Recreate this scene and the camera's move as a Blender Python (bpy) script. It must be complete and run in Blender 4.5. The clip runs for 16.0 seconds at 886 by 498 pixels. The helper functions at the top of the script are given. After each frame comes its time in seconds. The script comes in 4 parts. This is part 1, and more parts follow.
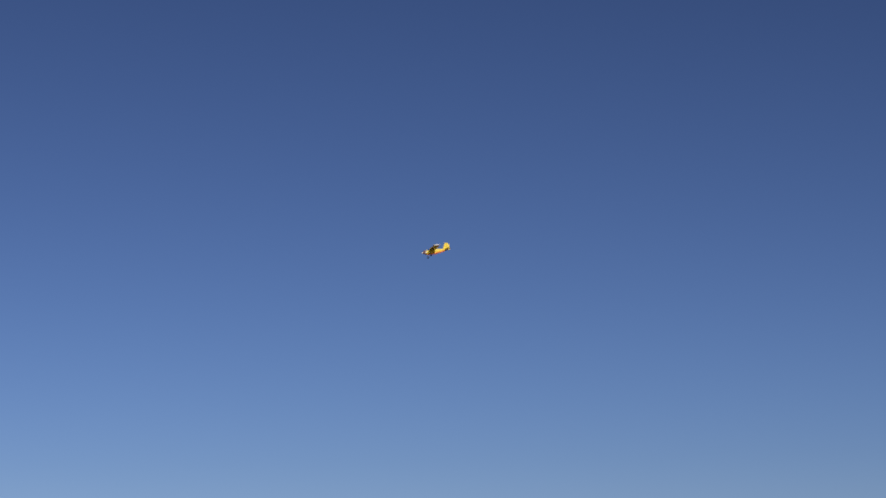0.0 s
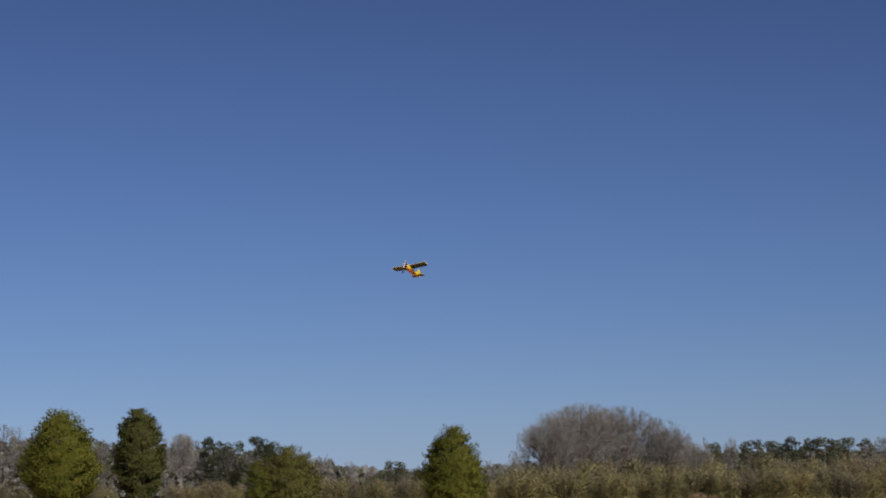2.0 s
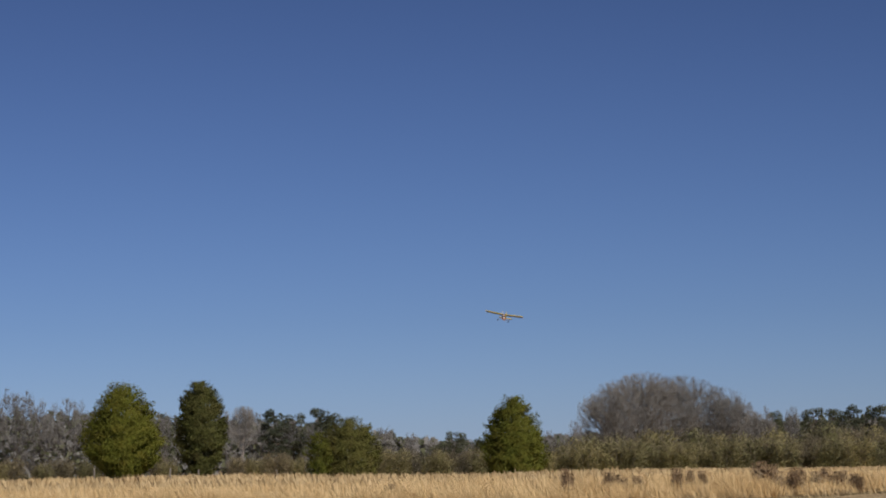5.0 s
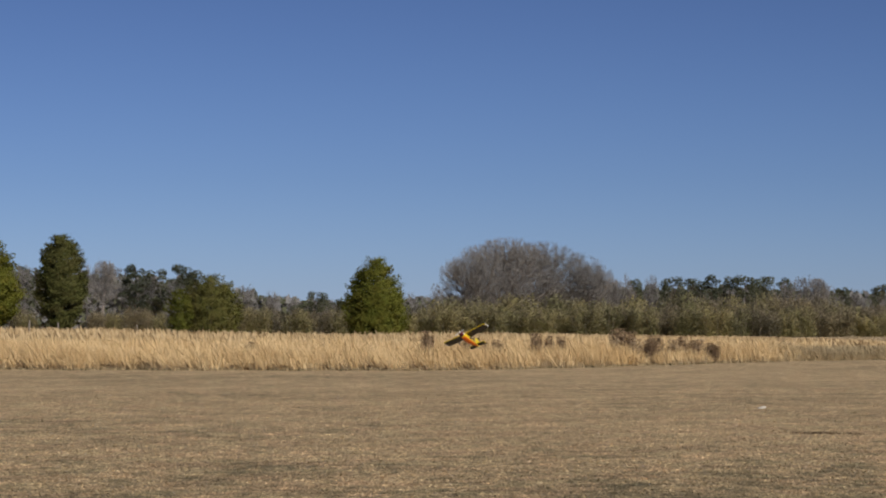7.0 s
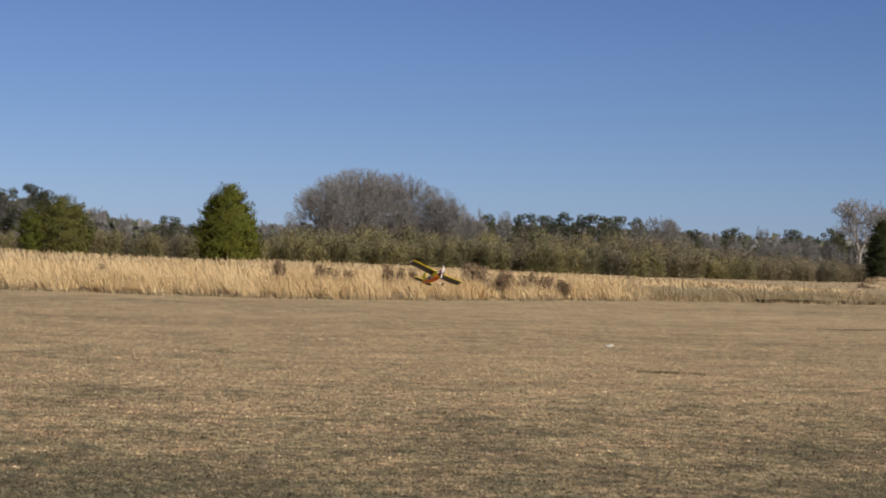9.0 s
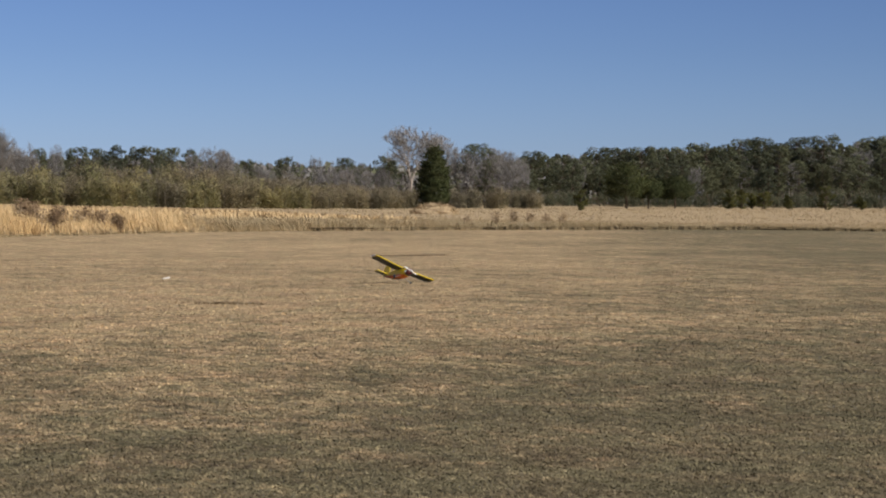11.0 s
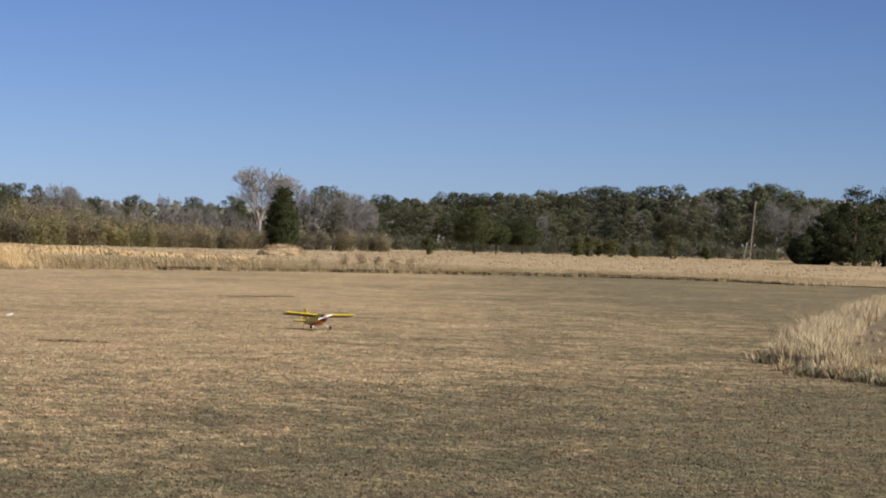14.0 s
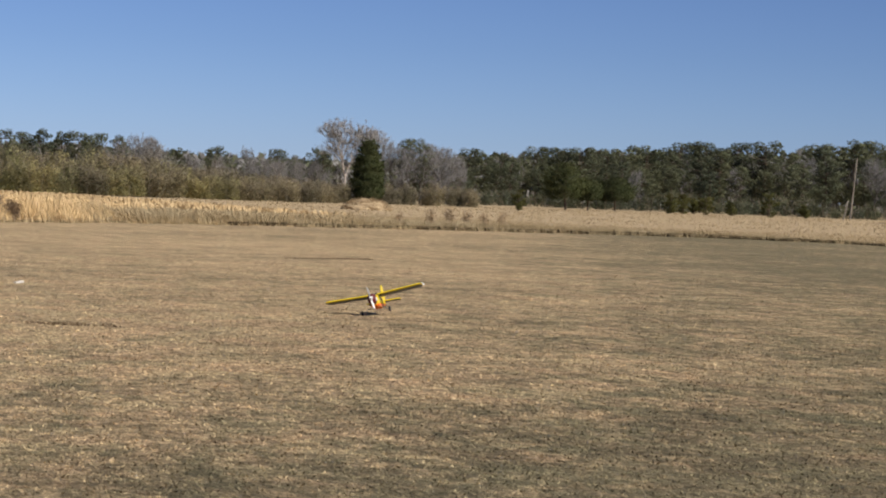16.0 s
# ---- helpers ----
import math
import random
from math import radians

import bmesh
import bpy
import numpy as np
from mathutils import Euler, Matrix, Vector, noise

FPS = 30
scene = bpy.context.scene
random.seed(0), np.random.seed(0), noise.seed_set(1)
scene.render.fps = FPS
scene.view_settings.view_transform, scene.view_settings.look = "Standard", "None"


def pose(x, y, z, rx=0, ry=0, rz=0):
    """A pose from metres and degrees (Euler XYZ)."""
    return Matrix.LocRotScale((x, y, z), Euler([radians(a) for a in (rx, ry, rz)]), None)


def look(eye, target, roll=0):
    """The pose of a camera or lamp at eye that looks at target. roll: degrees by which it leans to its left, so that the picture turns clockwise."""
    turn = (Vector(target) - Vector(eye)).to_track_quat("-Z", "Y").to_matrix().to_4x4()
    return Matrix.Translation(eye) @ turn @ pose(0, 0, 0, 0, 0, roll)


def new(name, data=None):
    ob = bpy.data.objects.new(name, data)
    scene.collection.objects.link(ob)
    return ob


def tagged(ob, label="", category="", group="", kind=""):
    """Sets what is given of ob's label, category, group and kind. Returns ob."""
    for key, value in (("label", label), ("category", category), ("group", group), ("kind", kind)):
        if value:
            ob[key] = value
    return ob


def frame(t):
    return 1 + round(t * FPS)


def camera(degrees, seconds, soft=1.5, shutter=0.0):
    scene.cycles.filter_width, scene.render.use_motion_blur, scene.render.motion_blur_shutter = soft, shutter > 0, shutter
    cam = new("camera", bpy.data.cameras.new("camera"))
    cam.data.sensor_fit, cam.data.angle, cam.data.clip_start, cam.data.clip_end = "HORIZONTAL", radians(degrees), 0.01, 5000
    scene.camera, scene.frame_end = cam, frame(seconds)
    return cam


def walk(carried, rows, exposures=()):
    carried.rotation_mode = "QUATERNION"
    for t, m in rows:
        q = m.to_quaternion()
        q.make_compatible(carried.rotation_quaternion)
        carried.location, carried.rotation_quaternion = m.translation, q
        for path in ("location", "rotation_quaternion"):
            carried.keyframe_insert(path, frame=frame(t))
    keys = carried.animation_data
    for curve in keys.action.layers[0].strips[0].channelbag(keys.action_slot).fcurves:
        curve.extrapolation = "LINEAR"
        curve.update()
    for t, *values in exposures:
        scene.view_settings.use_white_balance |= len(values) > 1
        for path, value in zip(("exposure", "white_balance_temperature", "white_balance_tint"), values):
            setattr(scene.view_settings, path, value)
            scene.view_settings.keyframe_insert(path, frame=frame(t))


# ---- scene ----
EYE = 1.6
cam = camera(21.14, 16.0, soft=2.0)


def aim(yaw, pitch, roll, ahead=0.0):
    """The camera's pose: degrees to the right, upwards, and of lean to the left; metres that it has gone ahead."""
    a, b = radians(yaw), radians(pitch)
    way = Vector((math.sin(a) * math.cos(b), math.cos(a) * math.cos(b), math.sin(b)))
    eye = Vector((math.sin(a) * ahead, math.cos(a) * ahead, EYE))
    return look(eye, eye + way, roll)


PATH = [
    (0.0, 2.75, 8.55, -1.1), (0.5, 2.55, 8.30, -1.1), (1.0, 2.192, 7.593, -1.087), (1.5, 1.667, 6.099, -0.989),
    (2.0, 1.262, 5.836, -1.167), (2.5, 0.889, 5.537, -1.426), (3.0, 0.410, 5.267, -1.606), (3.5, 0.0, 5.296, -1.536),
    (4.6, -0.20, 5.20, -1.55), (5.8, -0.063, 4.610, -1.500), (6.0, 0.007, 4.046, -0.721), (6.5, 2.471, 2.345, -0.132),
    (7.0, 3.030, 1.779, -0.142), (7.5, 3.270, -0.033, 0.704), (8.0, 3.821, -0.391, 0.889), (8.5, 4.005, -0.477, 1.181),
    (9.0, 6.580, 0.160, 1.739), (9.5, 9.059, -0.012, 0.899), (10.0, 12.255, -0.765, -0.214), (10.2, 13.541, -1.177, 0.051),
    (11.2, 17.9, -1.25, 0.40), (12.3, 19.597, -0.870, 0.697), (12.5, 19.877, -0.712, 0.767), (13.0, 20.800, -0.243, 1.729),
    (13.5, 21.280, 0.040, 1.451), (14.0, 20.971, -0.208, 1.597), (14.5, 21.719, -2.178, 2.807), (15.0, 20.333, -1.131, 2.597),
    (15.5, 19.888, -0.751, 2.126, 0.0), (15.6, 19.72, -0.83, 2.10, 0.7), (15.8, 19.30, -1.08, 2.05, 3.1), (16.0, 18.9, -1.36, 2.15, 8.2),
]
walk(cam, [(row[0], aim(*row[1:])) for row in PATH], exposures=[(0.0, -0.32), (1.5, -0.38), (3.5, -0.42), (6.0, -0.45), (7.0, -0.34), (8.0, -0.2), (9.0, -0.12), (10.0, -0.09), (12.5, 0.20), (15.5, 0.26), (16.0, 0.19)])

# world and sun
SUN = Vector((0.58, -1.08, 1.0)).normalized()
world = bpy.data.worlds.new("sky")
scene.world = world
world.use_nodes = True
wn = world.node_tree.nodes
sky = wn.new("ShaderNodeTexSky")
sky.sky_type = "NISHITA"
sky.sun_disc = False
sky.sun_elevation = math.asin(SUN.z)
sky.sun_rotation = math.atan2(SUN.x, SUN.y)
sky.air_density, sky.dust_density, sky.ozone_density = 1.0, 0.0, 3.0
wn["Background"].inputs["Strength"].default_value = 0.0178
deep = wn.new("ShaderNodeGamma")
deep.inputs["Gamma"].default_value = 1.1
tint = wn.new("ShaderNodeMix")
tint.data_type, tint.blend_type = "RGBA", "MULTIPLY"
tint.inputs[0].default_value = 1.0
tint.inputs[7].default_value = (0.446, 0.610, 1.09, 1)
world.node_tree.links.new(sky.outputs[0], deep.inputs["Color"])
fade = wn.new("ShaderNodeHueSaturation")
fade.inputs["Saturation"].default_value = 0.78
world.node_tree.links.new(deep.outputs[0], fade.inputs["Color"])
grey = wn.new("ShaderNodeRGBToBW")
world.node_tree.links.new(sky.outputs[0], grey.inputs[0])
fall = wn.new("ShaderNodeMath")
fall.operation = "POWER"
fall.inputs[1].default_value = 0.55
world.node_tree.links.new(grey.outputs[0], fall.inputs[0])
steep = wn.new("ShaderNodeVectorMath")
steep.operation = "SCALE"
world.node_tree.links.new(fade.outputs[0], steep.inputs[0])
world.node_tree.links.new(fall.outputs[0], steep.inputs["Scale"])
world.node_tree.links.new(steep.outputs[0], tint.inputs[6])
world.node_tree.links.new(tint.outputs[2], wn["Background"].inputs["Color"])
sun = new("sun", bpy.data.lights.new("sun", "SUN"))
sun.data.energy, sun.data.angle, sun.data.color = 4.8, radians(0.5), (1.0, 0.93, 0.82)
sun.matrix_world = look(Vector((0, 0, 60)) + SUN * 40, Vector((0, 0, 60)))


# ---- materials ----
def material(name, build, rough=0.9, spec=0.2, metal=0.0):
    m = bpy.data.materials.new(name)
    m.use_nodes = True
    nt = m.node_tree
    b = nt.nodes["Principled BSDF"]
    b.inputs["Roughness"].default_value = rough
    b.inputs["Specular IOR Level"].default_value = spec
    b.inputs["Metallic"].default_value = metal
    build(nt, b)
    return m


def ramp(nt, source, stops):
    r = nt.nodes.new("ShaderNodeValToRGB")
    e = r.color_ramp.elements
    while len(e) < len(stops):
        e.new(0.5)
    for k, (p, c) in zip(e, stops):
        k.position, k.color = p, (*c, 1)
    nt.links.new(source, r.inputs[0])
    return r.outputs[0]


def noise_at(nt, scale, detail=4.0, rough=0.6, stretch=(1, 1, 1)):
    c = nt.nodes.new("ShaderNodeTexCoord")
    mp = nt.nodes.new("ShaderNodeMapping")
    mp.inputs["Scale"].default_value = stretch
    n = nt.nodes.new("ShaderNodeTexNoise")
    n.inputs["Scale"].default_value, n.inputs["Detail"].default_value, n.inputs["Roughness"].default_value = scale, detail, rough
    nt.links.new(c.outputs["Object"], mp.inputs["Vector"])
    nt.links.new(mp.outputs["Vector"], n.inputs["Vector"])
    return n.outputs["Fac"]


def mixed(nt, fac, a, b, mode="MIX"):
    m = nt.nodes.new("ShaderNodeMix")
    m.data_type, m.blend_type = "RGBA", mode
    for v, i in ((fac, 0), (a, 6), (b, 7)):
        if isinstance(v, (int, float)):
            m.inputs[i].default_value = v
        elif isinstance(v, tuple):
            m.inputs[i].default_value = (*v, 1)
        else:
            nt.links.new(v, m.inputs[i])
    return m.outputs[2]


def bumped(nt, b, height, strength, dist):
    n = nt.nodes.new("ShaderNodeBump")
    n.inputs["Strength"].default_value, n.inputs["Distance"].default_value = strength, dist
    nt.links.new(height, n.inputs["Height"])
    nt.links.new(n.outputs[0], b.inputs["Normal"])


def island(nt):
    return nt.nodes.new("ShaderNodeNewGeometry").outputs["Random Per Island"]


def object_random(nt):
    return nt.nodes.new("ShaderNodeObjectInfo").outputs["Random"]


def build_turf(nt, b, blade=False):
    """Dormant lawn: tan thatch, greyer green where it is still alive, in patches from hand's width to many metres."""
    tan = ramp(nt, noise_at(nt, 30, 6, 0.8, (1.0, 0.3, 1)), [(0.38, (0.20, 0.142, 0.080)), (0.5, (0.472, 0.352, 0.216)), (0.62, (0.80, 0.615, 0.39))])
    green = ramp(nt, noise_at(nt, 34, 6, 0.8, (1.0, 0.3, 1)), [(0.36, (0.098, 0.084, 0.052)), (0.52, (0.205, 0.175, 0.111)), (0.66, (0.35, 0.292, 0.190))])
    wide = noise_at(nt, 0.10, 4, 0.6, (0.6, 0.8, 1))
    mid = noise_at(nt, 0.55, 5, 0.7, (1.0, 0.6, 1))
    small = noise_at(nt, 5.5, 5, 0.75, (1.0, 0.45, 1))
    tufts = noise_at(nt, 1.9, 5, 0.75, (1.0, 0.6, 1))
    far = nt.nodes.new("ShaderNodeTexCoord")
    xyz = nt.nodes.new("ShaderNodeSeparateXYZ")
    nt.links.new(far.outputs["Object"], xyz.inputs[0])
    # greener up to y = 13, tan from 27 on
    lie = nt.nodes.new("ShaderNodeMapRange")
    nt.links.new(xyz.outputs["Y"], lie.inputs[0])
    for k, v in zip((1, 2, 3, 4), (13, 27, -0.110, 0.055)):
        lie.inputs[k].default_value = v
    # greener ground towards the uncut corner
    aside = nt.nodes.new("ShaderNodeMath")
    aside.operation = "MULTIPLY_ADD"
    aside.inputs[1].default_value = -0.36
    nt.links.new(xyz.outputs["Y"], aside.inputs[0])
    nt.links.new(xyz.outputs["X"], aside.inputs[2])
    corner_green = nt.nodes.new("ShaderNodeMapRange")
    nt.links.new(aside.outputs[0], corner_green.inputs[0])
    for k, v in zip((1, 2, 3, 4), (-2, 9, 0.0, -0.15)):
        corner_green.inputs[k].default_value = v
    total = None
    for source, gain in ((wide, 0.30), (mid, 0.24), (small, 0.38), (tufts, 0.45), (lie.outputs[0], 1.0), (corner_green.outputs[0], 1.0)):
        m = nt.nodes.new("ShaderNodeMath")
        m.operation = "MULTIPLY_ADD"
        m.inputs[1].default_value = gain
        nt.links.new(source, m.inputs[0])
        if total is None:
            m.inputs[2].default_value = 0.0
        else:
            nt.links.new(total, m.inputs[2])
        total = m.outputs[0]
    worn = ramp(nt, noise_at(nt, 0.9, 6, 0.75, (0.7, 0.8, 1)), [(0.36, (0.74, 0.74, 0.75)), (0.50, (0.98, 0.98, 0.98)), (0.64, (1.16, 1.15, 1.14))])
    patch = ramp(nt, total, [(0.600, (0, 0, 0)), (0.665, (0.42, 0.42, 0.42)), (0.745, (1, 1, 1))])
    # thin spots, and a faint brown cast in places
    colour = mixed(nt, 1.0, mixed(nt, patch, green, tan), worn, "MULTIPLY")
    cast = ramp(nt, noise_at(nt, 1.3, 5, 0.7, (1.0, 0.7, 1)), [(0.42, (0.97, 1.0, 0.97)), (0.62, (1.07, 1.01, 1.0))])
    colour = mixed(nt, 1.0, colour, cast, "MULTIPLY")
    fleck = ramp(nt, noise_at(nt, 8.0, 3, 0.7, (1.0, 0.55, 1)), [(0.38, (0.70, 0.70, 0.70)), (0.5, (0.98, 0.98, 0.98)), (0.64, (1.34, 1.33, 1.30))])
    colour = mixed(nt, 1.0, colour, fleck, "MULTIPLY")
    if blade:
        colour = mixed(nt, 1.0, colour, ramp(nt, island(nt), [(0.0, (0.66, 0.66, 0.64)), (0.5, (1.0, 1.0, 0.99)), (0.92, (1.16, 1.16, 1.14)), (1.0, (1.38, 1.36, 1.3))]), "MULTIPLY")
    else:
        bumped(nt, b, noise_at(nt, 14, 6, 0.85, (1.2, 0.7, 1)), 0.8, 0.05)
    nt.links.new(colour, b.inputs["Base Color"])


def build_straw_ground(nt, b):
    c = ramp(nt, noise_at(nt, 3.0, 6, 0.7), [(0.3, (0.27, 0.20, 0.122)), (0.5, (0.43, 0.328, 0.205)), (0.7, (0.58, 0.455, 0.295))])
    nt.links.new(c, b.inputs["Base Color"])
    bumped(nt, b, noise_at(nt, 6, 5, 0.8), 0.6, 0.10)


def blades(stops, wide_stops=None):
    def build(nt, b):
        c = ramp(nt, island(nt), stops)
        if wide_stops:
            w = ramp(nt, noise_at(nt, 0.25, 4, 0.6), wide_stops)
            c = mixed(nt, 1.0, c, w, "MULTIPLY")
        nt.links.new(c, b.inputs["Base Color"])
        b.inputs["Subsurface Weight"].default_value = 0.0
    return build


def foliage(stops, warm, through_light=0.35):
    """Leaves: colour by piece, a patchy second tone, and a small shift from tree to tree."""
    def build(nt, b):
        c = ramp(nt, island(nt), stops)
        patch = ramp(nt, noise_at(nt, 0.9, 3, 0.6), [(0.42, (0, 0, 0)), (0.68, (0.7, 0.7, 0.7))])
        c = mixed(nt, patch, c, warm)
        tone = ramp(nt, object_random(nt), [(0.0, (0.72, 0.75, 0.77)), (1.0, (1.22, 1.16, 1.05))])
        c = mixed(nt, 1.0, c, tone, "MULTIPLY")
        nt.links.new(c, b.inputs["Base Color"])
        thin = nt.nodes.new("ShaderNodeBsdfTranslucent")
        nt.links.new(c, thin.inputs["Color"])
        both = nt.nodes.new("ShaderNodeMixShader")
        both.inputs[0].default_value = through_light
        nt.links.new(b.outputs[0], both.inputs[1])
        nt.links.new(thin.outputs[0], both.inputs[2])
        nt.links.new(both.outputs[0], nt.nodes["Material Output"].inputs["Surface"])
    return build


def bark(dark, light, scale=6.0):
    def build(nt, b):
        c = ramp(nt, noise_at(nt, scale, 5, 0.7, (1, 1, 0.25)), [(0.35, dark), (0.65, light)])
        tone = ramp(nt, object_random(nt), [(0.0, (0.8, 0.8, 0.8)), (1.0, (1.15, 1.12, 1.1))])
        nt.links.new(mixed(nt, 1.0, c, tone, "MULTIPLY"), b.inputs["Base Color"])
        bumped(nt, b, noise_at(nt, scale * 2, 4, 0.7, (1, 1, 0.3)), 0.6, 0.03)
    return build


def film_skin(colour, worn):
    """Glossy covering film over a light frame: faint mottling and scuffs."""
    def build(nt, b):
        c = ramp(nt, noise_at(nt, 9, 4, 0.6), [(0.35, worn), (0.6, colour)])
        nt.links.new(c, b.inputs["Base Color"])
        r = ramp(nt, noise_at(nt, 30, 3, 0.5), [(0.3, (0.28,) * 3), (0.7, (0.5,) * 3)])
        nt.links.new(r, b.inputs["Roughness"])
        bumped(nt, b, noise_at(nt, 14, 3, 0.5), 0.15, 0.004)
    return build


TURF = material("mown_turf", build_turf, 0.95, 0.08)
STRAW_GROUND = material("straw_ground", build_straw_ground, 0.95, 0.1)
CORNER_SOIL = material("corner_soil", bark((0.120, 0.098, 0.066), (0.320, 0.258, 0.172), 2.5), 0.95, 0.1)
STRAW = material("straw", blades([(0.0, (0.50, 0.36, 0.19)), (0.3, (0.64, 0.47, 0.25)), (0.7, (0.75, 0.56, 0.31)), (1.0, (0.84, 0.66, 0.40))],
                                 [(0.3, (0.86, 0.80, 0.72)), (0.6, (1.0, 1.0, 1.0))]), 0.8, 0.15)
FAR_STRAW = material("far_straw", blades([(0.0, (0.44, 0.325, 0.18)), (0.5, (0.56, 0.425, 0.245)), (1.0, (0.66, 0.51, 0.315))],
                                         [(0.35, (0.82, 0.77, 0.70)), (0.6, (1.0, 1.0, 1.0))]), 0.85, 0.15)
PALE_STRAW = material("pale_straw", blades([(0.0, (0.275, 0.215, 0.128)), (0.3, (0.352, 0.282, 0.172)), (0.7, (0.425, 0.346, 0.218)), (1.0, (0.50, 0.42, 0.278))],
                                           [(0.35, (0.78, 0.73, 0.67)), (0.6, (1.0, 1.0, 1.0))]), 0.85, 0.15)
DULL_STRAW = material("dull_straw", blades([(0.0, (0.27, 0.20, 0.122)), (0.5, (0.42, 0.322, 0.200)), (1.0, (0.58, 0.455, 0.30))],
                                           [(0.38, (0.6, 0.56, 0.5)), (0.6, (1.0, 1.0, 1.0))]), 0.9, 0.1)
CORNER_STRAW = material("corner_straw", blades([(0.0, (0.200, 0.152, 0.098)), (0.5, (0.360, 0.286, 0.186)), (1.0, (0.56, 0.455, 0.305))],
                                               [(0.38, (0.72, 0.68, 0.6)), (0.6, (1.0, 1.0, 1.0))]), 0.9, 0.1)
RIM_STRAW = material("rim_straw", blades([(0.0, (0.42, 0.335, 0.21)), (0.4, (0.56, 0.46, 0.30)), (1.0, (0.70, 0.59, 0.41))], [(0.35, (0.80, 0.76, 0.70)), (0.6, (1.0, 1.0, 1.0))]), 0.85, 0.15)
FOOT_GREEN = material("foot_grass", blades([(0.0, (0.085, 0.082, 0.050)), (0.5, (0.165, 0.155, 0.098)), (1.0, (0.36, 0.31, 0.205))]), 0.9, 0.1)
PALE_WEED = material("pale_weed", blades([(0.0, (0.24, 0.17, 0.105)), (0.5, (0.35, 0.26, 0.165)), (1.0, (0.46, 0.355, 0.235))]), 0.9, 0.1)
BROWN_WEED = material("brown_weed", blades([(0.0, (0.165, 0.110, 0.066)), (0.5, (0.250, 0.172, 0.106)), (1.0, (0.350, 0.250, 0.160))]), 0.9, 0.1)
EDGE_GREEN = material("edge_grass", blades([(0.0, (0.17, 0.138, 0.08)), (0.5, (0.30, 0.24, 0.142)), (1.0, (0.48, 0.37, 0.225))]), 0.9, 0.1)
# near-black edge grass; along the mown edge its darkness stands for shade
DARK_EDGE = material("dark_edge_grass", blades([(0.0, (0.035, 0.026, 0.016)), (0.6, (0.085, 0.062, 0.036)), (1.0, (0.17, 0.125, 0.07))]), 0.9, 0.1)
DARK_STRIP = material("dead_thatch", blades([(0.0, (0.12, 0.086, 0.055)), (0.5, (0.20, 0.145, 0.094)), (1.0, (0.32, 0.235, 0.15))]), 0.9, 0.1)
TURF_BLADE = material("turf_blade", lambda nt, b: build_turf(nt, b, True), 0.95, 0.08)
CEDAR = material("cedar_leaf", foliage([(0.0, (0.105, 0.124, 0.018)), (0.5, (0.145, 0.164, 0.025)), (1.0, (0.190, 0.206, 0.034))], (0.180, 0.155, 0.030)), 0.75, 0.25)
OLIVE_CEDAR = material("olive_cedar_leaf", foliage([(0.0, (0.108, 0.114, 0.030)), (0.5, (0.146, 0.150, 0.040)), (1.0, (0.190, 0.190, 0.054))], (0.190, 0.160, 0.058)), 0.75, 0.25)
SHRUB = material("shrub_leaf", foliage([(0.0, (0.060, 0.068, 0.022)), (0.5, (0.085, 0.090, 0.030)), (1.0, (0.115, 0.115, 0.042))], (0.10, 0.088, 0.036)), 0.8, 0.2)
DARK_CEDAR = material("dark_cedar_leaf", foliage([(0.0, (0.023, 0.033, 0.013)), (0.5, (0.034, 0.045, 0.018)), (1.0, (0.050, 0.062, 0.025))], (0.045, 0.049, 0.020)), 0.75, 0.25)
GREEN_CEDAR = material("green_cedar_leaf", foliage([(0.0, (0.044, 0.056, 0.020)), (0.5, (0.062, 0.076, 0.027)), (1.0, (0.086, 0.100, 0.036))], (0.080, 0.078, 0.030)), 0.75, 0.25)
# pine and brush colours are lightened to stand for distant haze
PINE = material("pine_needle", foliage([(0.0, (0.094, 0.112, 0.070)), (0.5, (0.117, 0.135, 0.086)), (1.0, (0.142, 0.158, 0.104))], (0.138, 0.144, 0.096)), 0.8, 0.2)
BRUSH = material("brush_leaf", foliage([(0.0, (0.310, 0.272, 0.150)), (0.5, (0.372, 0.330, 0.182)), (1.0, (0.440, 0.394, 0.220))], (0.360, 0.360, 0.150), 0.5), 0.85, 0.15)
GREY_BRUSH = material("grey_brush_leaf", foliage([(0.0, (0.235, 0.204, 0.138)), (0.5, (0.290, 0.254, 0.172)), (1.0, (0.350, 0.308, 0.212))], (0.270, 0.256, 0.150), 0.5), 0.85, 0.15)
BRUSH_STEM = material("brush_stem", bark((0.180, 0.152, 0.112), (0.300, 0.258, 0.192)), 0.9, 0.15)
TWIG = material("bare_twig", bark((0.178, 0.175, 0.174), (0.298, 0.294, 0.292)), 0.9, 0.15)
BARK = material("bark", bark((0.05, 0.038, 0.028), (0.14, 0.11, 0.085)), 0.95, 0.1)
HARDWOOD = material("hardwood_bark", bark((0.090, 0.082, 0.075), (0.175, 0.162, 0.148)), 0.95, 0.1)
PALE_BARK = material("pale_bark", bark((0.22, 0.19, 0.17), (0.48, 0.44, 0.40)), 0.9, 0.15)
GREY_WOOD = material("weathered_wood", bark((0.14, 0.125, 0.11), (0.27, 0.245, 0.215), 9), 0.9, 0.15)
DARK_METAL = material("dark_metal", bark((0.05, 0.05, 0.052), (0.10, 0.10, 0.10), 12), 0.55, 0.4)
YELLOW = material("yellow_film", film_skin((0.80, 0.60, 0.020), (0.72, 0.53, 0.020)), 0.4, 0.45)
ORANGE = material("orange_film", film_skin((0.75, 0.17, 0.010), (0.62, 0.13, 0.012)), 0.4, 0.45)
